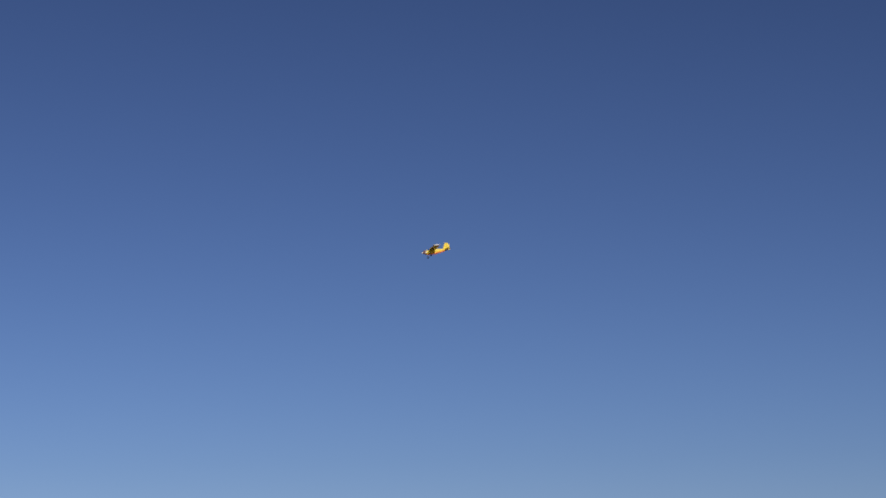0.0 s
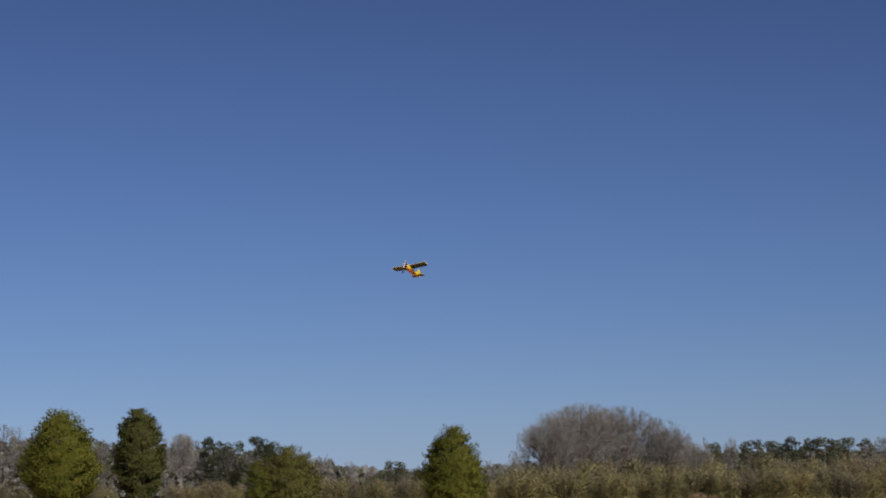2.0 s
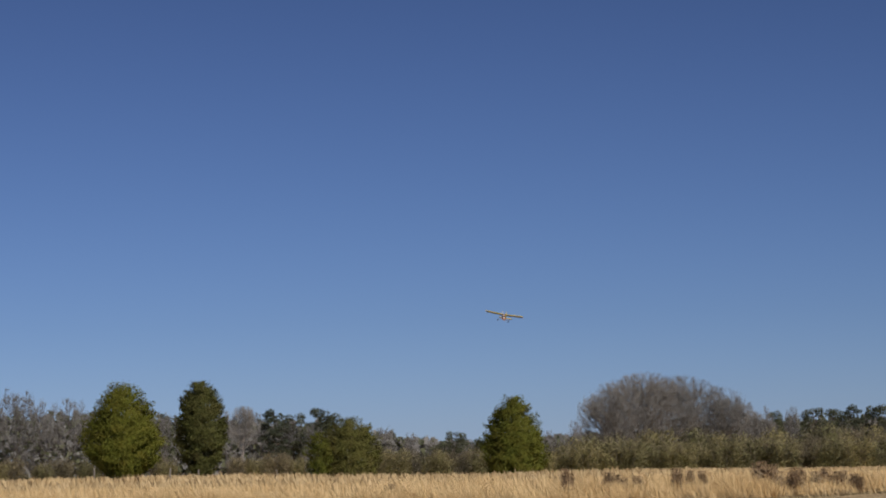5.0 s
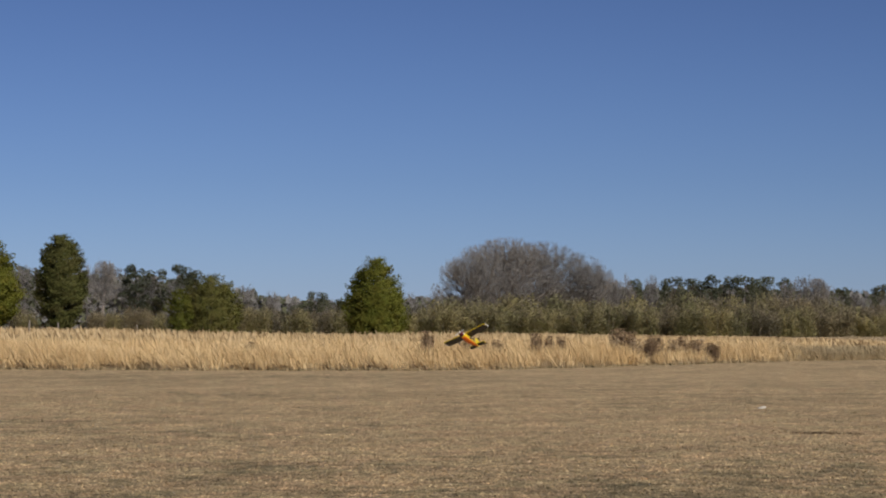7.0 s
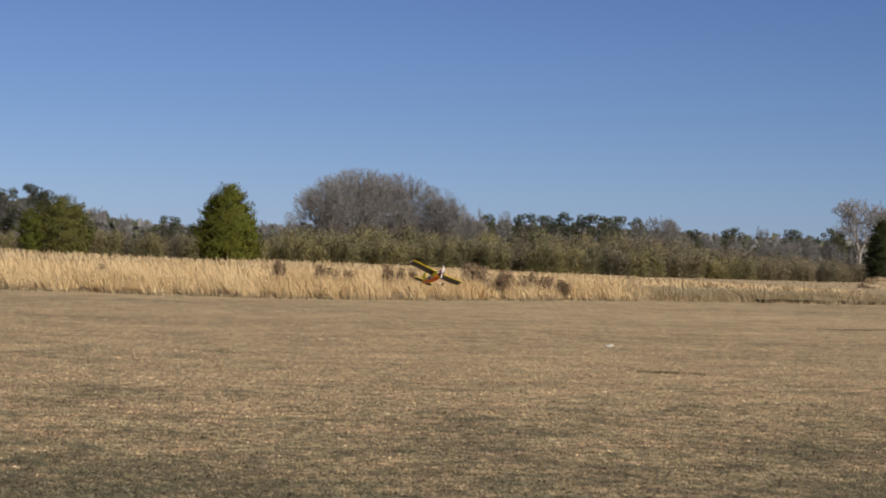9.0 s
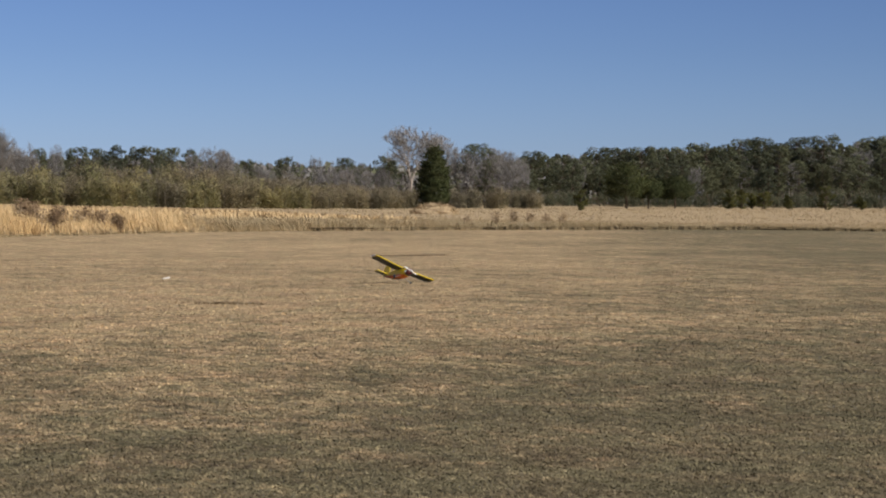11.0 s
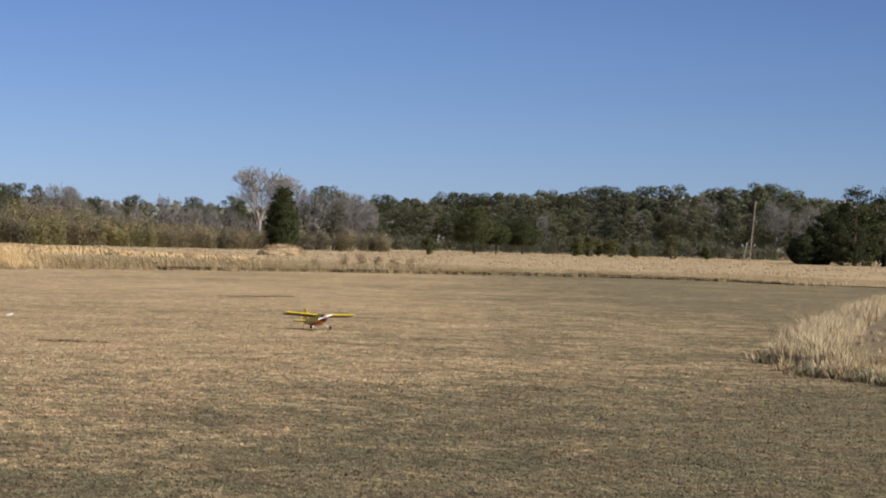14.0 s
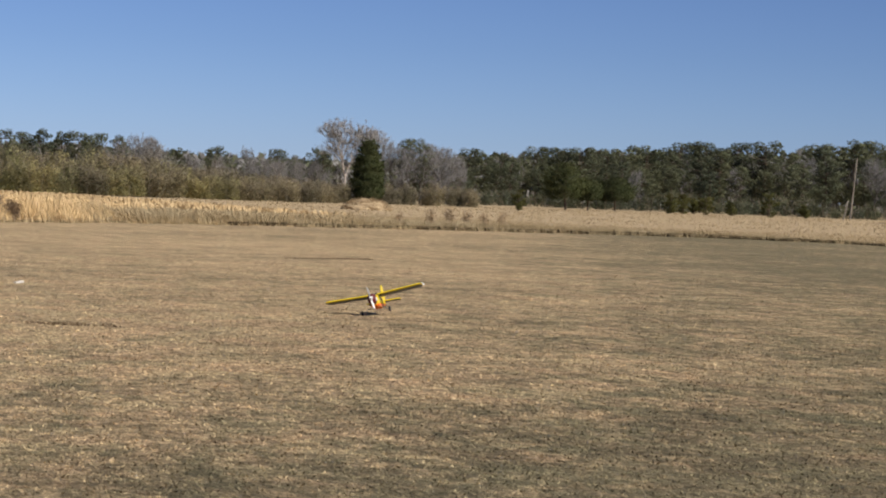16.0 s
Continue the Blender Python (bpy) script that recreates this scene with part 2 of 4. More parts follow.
WHITE = material("white_paint", film_skin((0.80, 0.79, 0.76), (0.70, 0.68, 0.65)), 0.4, 0.45)
# near-black: the shade under wings and tailplane is put into this colour
UNDERSIDE_SHADE = material("underside_shade", film_skin((0.026, 0.027, 0.030), (0.038, 0.037, 0.036)), 0.45, 0.4)
MAROON = material("maroon_film", film_skin((0.14, 0.020, 0.025), (0.10, 0.016, 0.02)), 0.4, 0.45)
BLACK = material("black_rubber", film_skin((0.020, 0.020, 0.021), (0.035, 0.034, 0.033)), 0.6, 0.3)
CANOPY = material("smoked_canopy", film_skin((0.018, 0.020, 0.024), (0.03, 0.03, 0.034)), 0.15, 0.5)
STEEL = material("steel_wire", film_skin((0.5, 0.5, 0.5), (0.4, 0.4, 0.4)), 0.35, 0.5, 1.0)
LITTER = material("white_litter", film_skin((0.62, 0.58, 0.53), (0.50, 0.46, 0.41)), 0.8, 0.2)


# ---- mesh helpers ----
def mesh_of(name, verts, faces, mat, normals=None):
    """A mesh from arrays: verts (n, 3); faces (m, 3) or (m, 4); normals (n, 3) where the foliage shades as one soft mass."""
    verts = np.asarray(verts, np.float32).reshape(-1, 3)
    faces = np.asarray(faces, np.int32)
    k = faces.shape[1]
    me = bpy.data.meshes.new(name)
    me.vertices.add(len(verts))
    me.vertices.foreach_set("co", verts.ravel())
    me.loops.add(faces.size)
    me.loops.foreach_set("vertex_index", faces.ravel())
    me.polygons.add(len(faces))
    me.polygons.foreach_set("loop_start", np.arange(0, faces.size, k, dtype=np.int32))
    me.update(calc_edges=True)
    me.materials.append(mat)
    if normals is not None:
        me.normals_split_custom_set_from_vertices(normals.tolist())
    return me


def joined(pieces):
    """Several (verts, quads) arrays as one."""
    vs, fs, n = [], [], 0
    for v, f in pieces:
        vs.append(np.asarray(v, float).reshape(-1, 3))
        fs.append(np.asarray(f, int) + n)
        n += len(vs[-1])
    return np.concatenate(vs), np.concatenate(fs)


def part(name, bm, mat, parent, label="", smooth=False):
    """Links a bmesh or a finished mesh as one object under a thing or a part."""
    if isinstance(bm, bmesh.types.BMesh):
        me = bpy.data.meshes.new(name)
        bmesh.ops.recalc_face_normals(bm, faces=bm.faces)
        bm.to_mesh(me)
        bm.free()
        me.materials.append(mat)
    else:
        me = bm
    if smooth:
        me.polygons.foreach_set("use_smooth", [True] * len(me.polygons))
    ob = new(name, me)
    ob.parent = parent
    return tagged(ob, label)


def thing(name, label, category, group="", kind="", at=None):
    ob = new(name)
    ob.empty_display_size = 0.2
    if at is not None:
        ob.matrix_basis = at
    return tagged(ob, label, category, group, kind)


def spot(az, d, z=0.0):
    a = radians(az)
    return Vector((d * math.sin(a), d * math.cos(a), z))


def tube(path, radii, sides=6):
    """A tapered tube along a path, as (verts, quads)."""
    path = np.asarray(path, float)
    n = len(path)
    d = np.gradient(path, axis=0)
    d /= np.linalg.norm(d, axis=1)[:, None] + 1e-9
    ref = np.where(np.abs(d[:, 2:3]) > 0.9, np.array([[1.0, 0, 0]]), np.array([[0, 0, 1.0]]))
    u = np.cross(d, ref)
    u /= np.linalg.norm(u, axis=1)[:, None] + 1e-9
    w = np.cross(d, u)
    a = np.linspace(0, 2 * np.pi, sides, endpoint=False)
    r = np.asarray(radii, float)[:, None, None]
    v = path[:, None, :] + r * (u[:, None, :] * np.cos(a)[None, :, None] + w[:, None, :] * np.sin(a)[None, :, None])
    i, j = np.meshgrid(np.arange(n - 1), np.arange(sides), indexing="ij")
    k = (j + 1) % sides
    f = np.stack([i * sides + j, i * sides + k, (i + 1) * sides + k, (i + 1) * sides + j], -1).reshape(-1, 4)
    return v.reshape(-1, 3), f


def sprays(rng, centres, outward, size, droop=0.2, flat=0.55):
    """Leaf sprays: a pointed blade at each centre, reaching along its outward direction."""
    n = len(centres)
    o = outward + rng.normal(0, 0.45, (n, 3))
    o[:, 2] += 0.25 - droop * rng.random(n)
    o /= np.linalg.norm(o, axis=1)[:, None] + 1e-9
    s = np.cross(o, rng.normal(0, 1, (n, 3)))
    s /= np.linalg.norm(s, axis=1)[:, None] + 1e-9
    up = np.cross(s, o)
    L = (size * rng.uniform(0.6, 1.5, n))[:, None]
    W = L * flat * rng.uniform(0.6, 1.2, (n, 1))
    # the broad side looks outwards
    face = np.cross(s, o)
    away = outward / (np.linalg.norm(outward, axis=1)[:, None] + 1e-9)
    flip = (face * away).sum(1) < 0
    s[flip] *= -1
    b = centres - o * L * 0.4 + up * L * 0.08
    tip = centres + o * L * 0.6
    v = np.stack([b + s * W * 0.5, tip, b - s * W * 0.5], 1).reshape(-1, 3)
    return v, np.arange(3 * n).reshape(-1, 3)


def leafy(name, rng, centres, outward, size, mat, droop=0.2, flat=0.55, soft=0.6):
    """A mesh of sprays whose shading follows the crown's outward direction, with some scatter."""
    v, f = sprays(rng, centres, outward, size, droop, flat)
    q = v.reshape(-1, 3, 3)
    face = np.cross(q[:, 1] - q[:, 0], q[:, 2] - q[:, 0])
    face /= np.linalg.norm(face, axis=1)[:, None] + 1e-9
    away = outward / (np.linalg.norm(outward, axis=1)[:, None] + 1e-9)
    k = away * soft + face * (1 - soft) + rng.normal(0, 0.07, away.shape)
    k /= np.linalg.norm(k, axis=1)[:, None] + 1e-9
    return mesh_of(name, v, f, mat, k.repeat(3, 0))


# ---- ground ----
# the edge of the mown field, from the left round to the right
EDGE = [(-40, 92), (-20, 86), (-11, 83.4), (-3.1, 81), (4.2, 79.5), (8.6, 82.8), (15.2, 91), (20, 96.5), (24.5, 99.3), (33.2, 102.8), (44.9, 106.2), (50, 106), (53.4, 101), (54.2, 92)]


def edge_y(x):
    xs, ys = np.array([p[0] for p in EDGE], float), np.array([p[1] for p in EDGE], float)
    return np.interp(x, xs, ys)


def rise(x, y):
    """Height of the uncut field: it swells gently towards the left."""
    a = np.clip((-np.asarray(x, float) + 2) / 26, 0, 1)
    b = np.clip((np.asarray(y, float) - 95) / 90, 0, 1)
    return 0.05 + 0.5 * a * a * (3 - 2 * a) * b * b * (3 - 2 * b)


def make_ground():
    n = 130
    lin = np.sign(np.linspace(-1, 1, n)) * np.abs(np.linspace(-1, 1, n)) ** 3.2 * 2600
    gx, gy = np.meshgrid(lin, lin + 30, indexing="ij")
    v = np.stack([gx, gy, np.zeros_like(gx)], -1).reshape(-1, 3)
    i, j = np.meshgrid(np.arange(n - 1), np.arange(n - 1), indexing="ij")
    f = np.stack([i * n + j, (i + 1) * n + j, (i + 1) * n + j + 1, i * n + j + 1], -1).reshape(-1, 4)
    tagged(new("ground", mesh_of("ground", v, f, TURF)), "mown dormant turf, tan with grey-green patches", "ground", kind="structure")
    # the uncut field lies a little higher behind its edge
    m, k = 90, 60
    xs = np.linspace(-160, 260, m)
    vs = []
    for x in xs:
        y0 = edge_y(x) if x < 54 else 92 + (x - 54) * 0.1
        for y in y0 + 0.6 + np.linspace(0, 1, k) ** 2 * 420:
            vs.append((x, y, float(rise(x, y))))
    i, j = np.meshgrid(np.arange(m - 1), np.arange(k - 1), indexing="ij")
    f = np.stack([i * k + j, (i + 1) * k + j, (i + 1) * k + j + 1, i * k + j + 1], -1).reshape(-1, 4)
    tagged(new("field_ground", mesh_of("field_ground", vs, f, STRAW_GROUND)), "straw-littered soil of the uncut field", "ground", kind="structure")


make_ground()


# ---- grass ----
def blade_mesh(name, rng, base, height, width, lean, mat, wind=-0.35):
    """Leaning blades at the base points that narrow to the tip."""
    n = len(base)
    a = rng.uniform(0, 2 * np.pi, n)
    side = np.stack([np.cos(a), np.sin(a), np.zeros(n)], 1)
    b = rng.uniform(0, 2 * np.pi, n)
    tilt = np.stack([np.cos(b), np.sin(b), np.zeros(n)], 1) * rng.uniform(0, 1, (n, 1))
    h = (height * rng.uniform(0.55, 1.2, n))[:, None]
    bend = (tilt * 0.7 + np.array([[wind, 0.0, 0.0]])) * h * lean
    w = side * (width * rng.uniform(0.6, 1.3, n))[:, None] * 0.5
    up = np.array([[0, 0, 1.0]])
    tip = base + up * h + bend
    v = np.stack([base - w * 1.2, base + w * 1.2, tip], 1).reshape(-1, 3)
    return mesh_of(name, v, np.arange(3 * n).reshape(-1, 3), mat)


def tuft_mesh(name, rng, centres, height, spread, per, width, mat):
    """Grass tufts: curved blades that fan out from each centre, each tuft leaning its own way."""
    m = len(centres)
    lean = rng.normal(0, 0.22, (m, 2)).repeat(per, 0)
    n = m * per
    b = centres.repeat(per, 0) + np.concatenate([rng.normal(0, 0.055, (n, 2)), np.zeros((n, 1))], 1)
    h = (height.repeat(per) * rng.uniform(0.45, 1.15, n))[:, None]
    a = rng.uniform(0, 2 * np.pi, n)
    go = np.stack([np.cos(a), np.sin(a)], 1) * (spread * rng.random((n, 1))) + lean
    go = np.concatenate([go, np.zeros((n, 1))], 1) * h
    c = rng.uniform(0, 2 * np.pi, n)
    w = np.stack([np.cos(c), np.sin(c), np.zeros(n)], 1) * (width * rng.uniform(0.5, 1.2, n))[:, None] * 0.5
    up = np.array([[0, 0, 1.0]])
    mid = b + up * h * 0.62 + go * 0.35
    v = np.stack([b - w, b + w, mid + w * 0.8, mid - w * 0.8, b + up * h * rng.uniform(0.85, 1.0, (n, 1)) + go], 1).reshape(-1, 3)
    k = np.arange(n)[:, None, None] * 5
    return mesh_of(name, v, (k + np.array([[[0, 1, 2], [0, 2, 3], [3, 2, 4]]])).reshape(-1, 3), mat)


def field_points(rng, n, x0, x1, near, far, clump=0.10, per=9):
    """Random places behind the field's edge, from near to far metres behind it, gathered in tufts."""
    m = n // per + 1
    x = rng.uniform(x0, x1, m).repeat(per)[:n] + rng.normal(0, clump, n)
    back = (near + (far - near) * rng.random(m)).repeat(per)[:n] + rng.normal(0, clump, n)
    wave = 0.35 * np.sin(x * 1.7) + 0.25 * np.sin(x * 4.1 + 1)
    y = edge_y(x) + back + np.where(back < 4, wave, 0)
    return np.stack([x, y, rise(x, y) - 0.05], 1), back


def patchy(p, scale, seed):
    """Slow variation from place to place, about -1 to 1."""
    q = [noise.noise(Vector((a * scale, b * scale, seed))) for a, b in p[::9, :2]]
    return np.array(q).repeat(9)[:len(p)]


def make_grass():
    rng = np.random.default_rng(5)

    def height_at(x):
        return np.interp(x, [-60, 10, 15, 24, 34, 44, 54, 200], [0.82, 0.82, 0.80, 0.56, 0.38, 0.27, 0.22, 0.20])

    def swath(name, n, x0, x1, near, far, width, lean, mat, label, k=1.0, clump=0.10):
        p, back = field_points(rng, n, x0, x1, near, far, clump)
        h = height_at(p[:, 0]) * (1 + 0.30 * patchy(p, 0.35, 3.0) + 0.18 * patchy(p, 1.6, 8.0)) * k
        h = h * np.interp(back, [-0.6, 0.2, 1.0, 2.0], [0.35, 0.6, 0.9, 1.0])
        tagged(new(name, blade_mesh(name, rng, p, h, width, lean, mat)), label, "grass", kind="stuff")

    swath("tall_grass", 82000, -24, 20, 0.0, 3.4, 0.028, 0.95, STRAW, "tall golden dry grass along the mown edge")
    swath("low_straw", 40000, -24, 20, -0.1, 1.6, 0.022, 1.3, DULL_STRAW, "shorter matted straw at the foot of the tall grass", 0.58)
    swath("tall_grass", 70000, -32, 24, 3.4, 32.0, 0.070, 0.7, STRAW, "tall golden dry grass of the uncut field", 1.0, 0.2)
    swath("tall_grass", 36000, -55, 42, 32.0, 130.0, 0.28, 0.6, FAR_STRAW, "tall golden dry grass far across the field", 0.9, 0.5)
    swath("field_grass", 30000, 17, 34, 0.1, 6.0, 0.024, 1.6, FAR_STRAW, "pale golden dry grass along the mown edge", 0.8, 0.5)
    swath("field_grass", 46000, 19, 54, 0.0, 3.0, 0.024, 1.3, PALE_STRAW, "pale dry grass along the mown edge")
    swath("field_grass", 62000, 22, 68, 3.0, 34.0, 0.026, 1.5, PALE_STRAW, "pale dry grass of the uncut field", 0.62, 1.1)
    swath("field_grass", 48000, 36, 170, 34.0, 200.0, 0.11, 1.4, PALE_STRAW, "pale dry grass far across the field", 0.6, 0.6)
    # darker stubble where the mower passed along the edge
    p, back = field_points(rng, 18000, -24, 54, -0.55, 0.25, 0.06)
    h = np.where(p[:, 0] > 28, 0.18, 0.10)
    tagged(new("edge_grass", blade_mesh("edge_grass", rng, p, h, 0.04, 0.7, EDGE_GREEN)), "dark stubble along the mown edge", "grass", kind="stuff")
    # the shade line under the uncut grass, put in as dark blades
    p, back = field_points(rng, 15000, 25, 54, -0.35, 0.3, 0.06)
    tagged(new("edge_grass", blade_mesh("edge_grass", rng, p, np.full(len(p), 0.15), 0.05, 0.7, DARK_EDGE)), "edge grass coloured dark for the shade line of the uncut grass", "grass", kind="stuff")
    # low growth of the mown turf, thinner with distance
    n = 330000
    r = (9.5 ** -0.7 + (58 ** -0.7 - 9.5 ** -0.7) * rng.random(n)) ** (-1 / 0.7)
    a = np.radians(rng.uniform(-11.5, 35, n))
    q = np.stack([r * np.sin(a), r * np.cos(a), np.full(n, -0.004)], 1)
    q = q[~in_patch(q) & (q[:, 1] < edge_y(q[:, 0]) - 0.5)]
    r = np.hypot(q[:, 0], q[:, 1])
    tagged(new("turf_grass", blade_mesh("turf_grass", rng, q, np.interp(r, [10, 25, 58], [0.016, 0.018, 0.014]), np.interp(r, [10, 30, 58], [0.011, 0.024, 0.036]), 3.2, TURF_BLADE, 0.0)), "short mown blades of tan and grey-green turf", "grass", kind="stuff")


# the uncut corner that reaches into the mown field on the right
CORNER = [(15.2, 24.2), (15.0, 25.4), (15.2, 26.6), (15.9, 28.6), (16.8, 30.8), (18.6, 33.2), (21.8, 38.2), (26.9, 46), (34.8, 58.2), (40.8, 66.8), (47, 75.2), (58, 91)]


def corner_x(y):
    return np.interp(y, [p[1] for p in CORNER], [p[0] for p in CORNER])


def in_patch(q):
    return (q[:, 0] > corner_x(q[:, 1])) & (q[:, 1] > 24.4 + 0.02 * (q[:, 0] - 15.6)) & (q[:, 1] < 91)


def make_corner():
    rng = np.random.default_rng(9)
    # soil under it
    ys = np.linspace(24.8, 91, 60)
    v = []
    for y in ys:
        x0 = corner_x(y) + 0.35
        v += [(x0 + k * k * 0.9, y, 0.03) for k in range(9)]
    i, j = np.meshgrid(np.arange(59), np.arange(8), indexing="ij")
    f = np.stack([i * 9 + j, i * 9 + j + 1, (i + 1) * 9 + j + 1, (i + 1) * 9 + j], -1).reshape(-1, 4)
    tagged(new("corner_ground", mesh_of("corner_ground", v, f, CORNER_SOIL)), "straw-littered soil of the uncut corner", "ground", kind="structure")

    def border(n, d0, d1, share=0.45):
        """Places along the corner's border, d0 to d1 metres inwards: along its side, and along its front."""
        y = 24.5 + rng.random(n) ** 2.2 * 66
        d = d0 + (d1 - d0) * rng.random(n)
        wave = 0.22 * np.sin(y * 2.3) + 0.14 * np.sin(y * 6.1 + 1)
        side = np.stack([corner_x(y) + d + wave, y, np.zeros(n)], 1)
        fx = 15.2 + rng.random(n) ** 1.3 * 15
        front = np.stack([fx, 24.45 + d * 0.8 + 0.12 * np.sin(fx * 3.1), np.zeros(n)], 1)
        q = np.where((rng.random(n) < share)[:, None], front, side)
        return q[q[:, 0] > corner_x(q[:, 1]) - 0.15]

    def swell(q, scale, seed):
        return np.array([noise.noise(Vector((a * scale, b * scale, seed))) for a, b in q[:, :2]])

    # the tall pale rim, thickest along the side and the point, low along the front
    q = border(1500, 0.38, 0.78, 0.12)
    k = np.interp(q[:, 1], [24.2, 26.2, 28.4], [0.28, 0.42, 1.0])
    h = 0.40 * k * (1 + 0.7 * swell(q, 1.1, 2.0) + 0.6 * swell(q, 3.3, 6.0)) * np.interp(q[:, 1], [24, 40, 70], [1.0, 0.95, 0.7])
    tagged(new("field_grass", tuft_mesh("field_grass", rng, q, h, 0.55, 26, 0.011, RIM_STRAW)), "tall pale wispy dry grass round the uncut corner", "grass", kind="stuff")
    # matted growth within
    q = border(3600, 0.5, 8.0)
    q = q[swell(q, 0.9, 4.0) + 0.5 * swell(q, 2.6, 7.0) > -0.08]
    h = 0.13 * (1 + 0.8 * swell(q, 0.8, 3.0))
    tagged(new("field_grass", tuft_mesh("field_grass", rng, q, np.clip(h, 0.05, 0.4), 1.3, 14, 0.021, CORNER_STRAW)), "matted tan dry grass of the uncut corner", "grass", kind="stuff")
    q = border(420, 0.6, 8.0)
    tagged(new("dead_weed", tuft_mesh("dead_weed", rng, q, 0.20 * (1 + 0.6 * swell(q, 1.3, 9.0)), 0.9, 16, 0.014, DULL_STRAW)), "brown dead weeds among pale grass", "grass", kind="stuff")
    # the grey-green foot
    q = border(1500, 0.10, 0.52)
    tagged(new("edge_grass", tuft_mesh("edge_grass", rng, q, 0.15 * (1 + 0.6 * swell(q, 2.0, 5.0)), 0.9, 18, 0.013, FOOT_GREEN)), "grey-green stubble round the uncut corner", "grass", kind="stuff")
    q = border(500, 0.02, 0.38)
    tagged(new("edge_grass", tuft_mesh("edge_grass", rng, q, 0.09 * (1 + 0.5 * swell(q, 2.0, 5.5)), 1.0, 24, 0.012, DARK_EDGE)), "short dark-coloured tufts round the foot of the uncut corner", "grass", kind="stuff")


def make_dark_strips():
    """Thin strips of dark-coloured tufts on the mown turf."""
    rng = np.random.default_rng(31)
    for x0, y0, x1, y1, n in ((16.79, 59.2, 18.6, 59.75, 70), (6.95, 33.8, 7.75, 33.4, 22)):
        u = rng.random((n, 1))
        q = np.concatenate([x0 + (x1 - x0) * u, y0 + (y1 - y0) * u, np.zeros((n, 1))], 1)
        q[:, :2] += rng.normal(0, 1, (n, 2)) * (0.12, 0.07)
        tagged(new("dead_thatch", tuft_mesh("dead_thatch", rng, q, np.full(n, 0.035), 1.3, 14, 0.016, DARK_STRIP)), "thin strip of dark-coloured tufts on the mown turf", "grass", kind="stuff")


make_dark_strips()
make_corner()
make_grass()


def weed_mesh(seed, mat, h=1.0, w=0.8, n=1700):
    """A dead weed: forked dark stems with dry seed heads."""
    rng = np.random.default_rng(seed)
    pieces = []
    tips = []
    for k in range(9):
        a = rng.uniform(0, 6.28)
        e = np.array([math.cos(a) * w * 0.4 * rng.random(), math.sin(a) * w * 0.4 * rng.random(), h * rng.uniform(0.7, 1.0)])
        b = np.array([rng.normal(0, 0.07), rng.normal(0, 0.07), 0])
        pieces.append(tube([b, b + e * 0.55 + rng.normal(0, 0.03, 3), b + e], [0.012, 0.009, 0.005], 4))
        tips.append(b + e)
    t = np.array(tips)[rng.integers(0, 9, n)]
    c = t + rng.normal(0, 1, (n, 3)) * (w * 0.15, w * 0.15, h * 0.20) - (0, 0, h * 0.20)
    c[:, 2] = np.clip(c[:, 2], 0.1 * h, 1.05 * h)
    return mesh_of("stalk", *joined(pieces), mat), leafy("seed_head", rng, c, np.array([[0.2, -0.8, 0.6]]) + rng.normal(0, 0.5, (n, 3)), 0.095, mat, 0.1, 0.4)


def make_weeds():
    brown = [weed_mesh(70 + k, BROWN_WEED) for k in range(3)]
    pale = [weed_mesh(80 + k, PALE_WEED, 1.0, 0.8, 400) for k in range(3)]
    rng = np.random.default_rng(21)
    spots = [(2.60, 2.0, 1.25, 0.9), (2.68, 2.2, 1.1, 0.8), (-1.6, 2.4, 0.9, 0.8), (3.55, 2.5, 1.1, 0.9), (3.9, 3.0, 1.0, 1.2), (4.25, 3.0, 0.95, 0.9), (5.3, 2.2, 1.15, 0.9), (5.55, 2.6, 1.05, 0.8), (5.95, 2.6, 1.05, 0.7),
             (7.15, 2.4, 1.25, 1.2), (7.3, 2.6, 1.3, 1.2), (7.45, 2.4, 1.2, 1.0), (7.7, 1.2, 0.95, 1.3), (8.0, 1.0, 0.9, 1.4), (8.2, 1.6, 1.05, 1.3), (8.5, 1.0, 0.9, 1.3), (8.75, 1.4, 1.0, 1.4), (9.0, 0.9, 0.85, 1.3), (9.25, 1.0, 0.9, 1.5), (9.5, 0.7, 0.75, 1.3),
             (10.4, 4, 0.8, 1.0), (11.1, 5, 0.85, 1.2), (11.3, 4.5, 0.8, 1.0), (18.6, 9, 0.75, 1.6), (19.0, 10, 0.8, 1.8), (19.4, 9, 0.75, 1.6), (19.8, 10, 0.7, 1.6), (20.2, 9, 0.7, 1.4), (17.9, 8, 0.6, 1.4)]
    for k, (az, back, h, w) in enumerate(spots):
        a = radians(az)
        d = 80.0
        for _ in range(6):
            d = (edge_y(d * math.sin(a)) + back) / math.cos(a)
        forms = pale if az > 10 or (az > 7 and k % 3 == 0) else brown
        t = thing("dead_weed", "%s dead weed standing in the dry grass" % ("pale grey-brown" if az > 10 else "chestnut-brown"), "weed", "weeds in the dry grass")
        t.matrix_basis = pose(d * math.sin(a), d * math.cos(a), 0, 0, rng.uniform(-6, 6), k * 67) @ Matrix.Diagonal((w * 0.56, w * 0.56, h * 0.98, 1))
        part("stalk", forms[k % 3][0], BROWN_WEED, t)
        tagged(part("seed_head", forms[k % 3][1], BROWN_WEED, t), kind="stuff")




# ---- trees ----
def top_z(el, d):
    """Height above the ground of what is seen that many thousandths of the lens's reach above eye level."""
    return EYE + el * d / 4200.0


def ground_z(p):
    return float(rise(p.x, p.y)) if p.y > 80 and p.x < 54 else 0.0


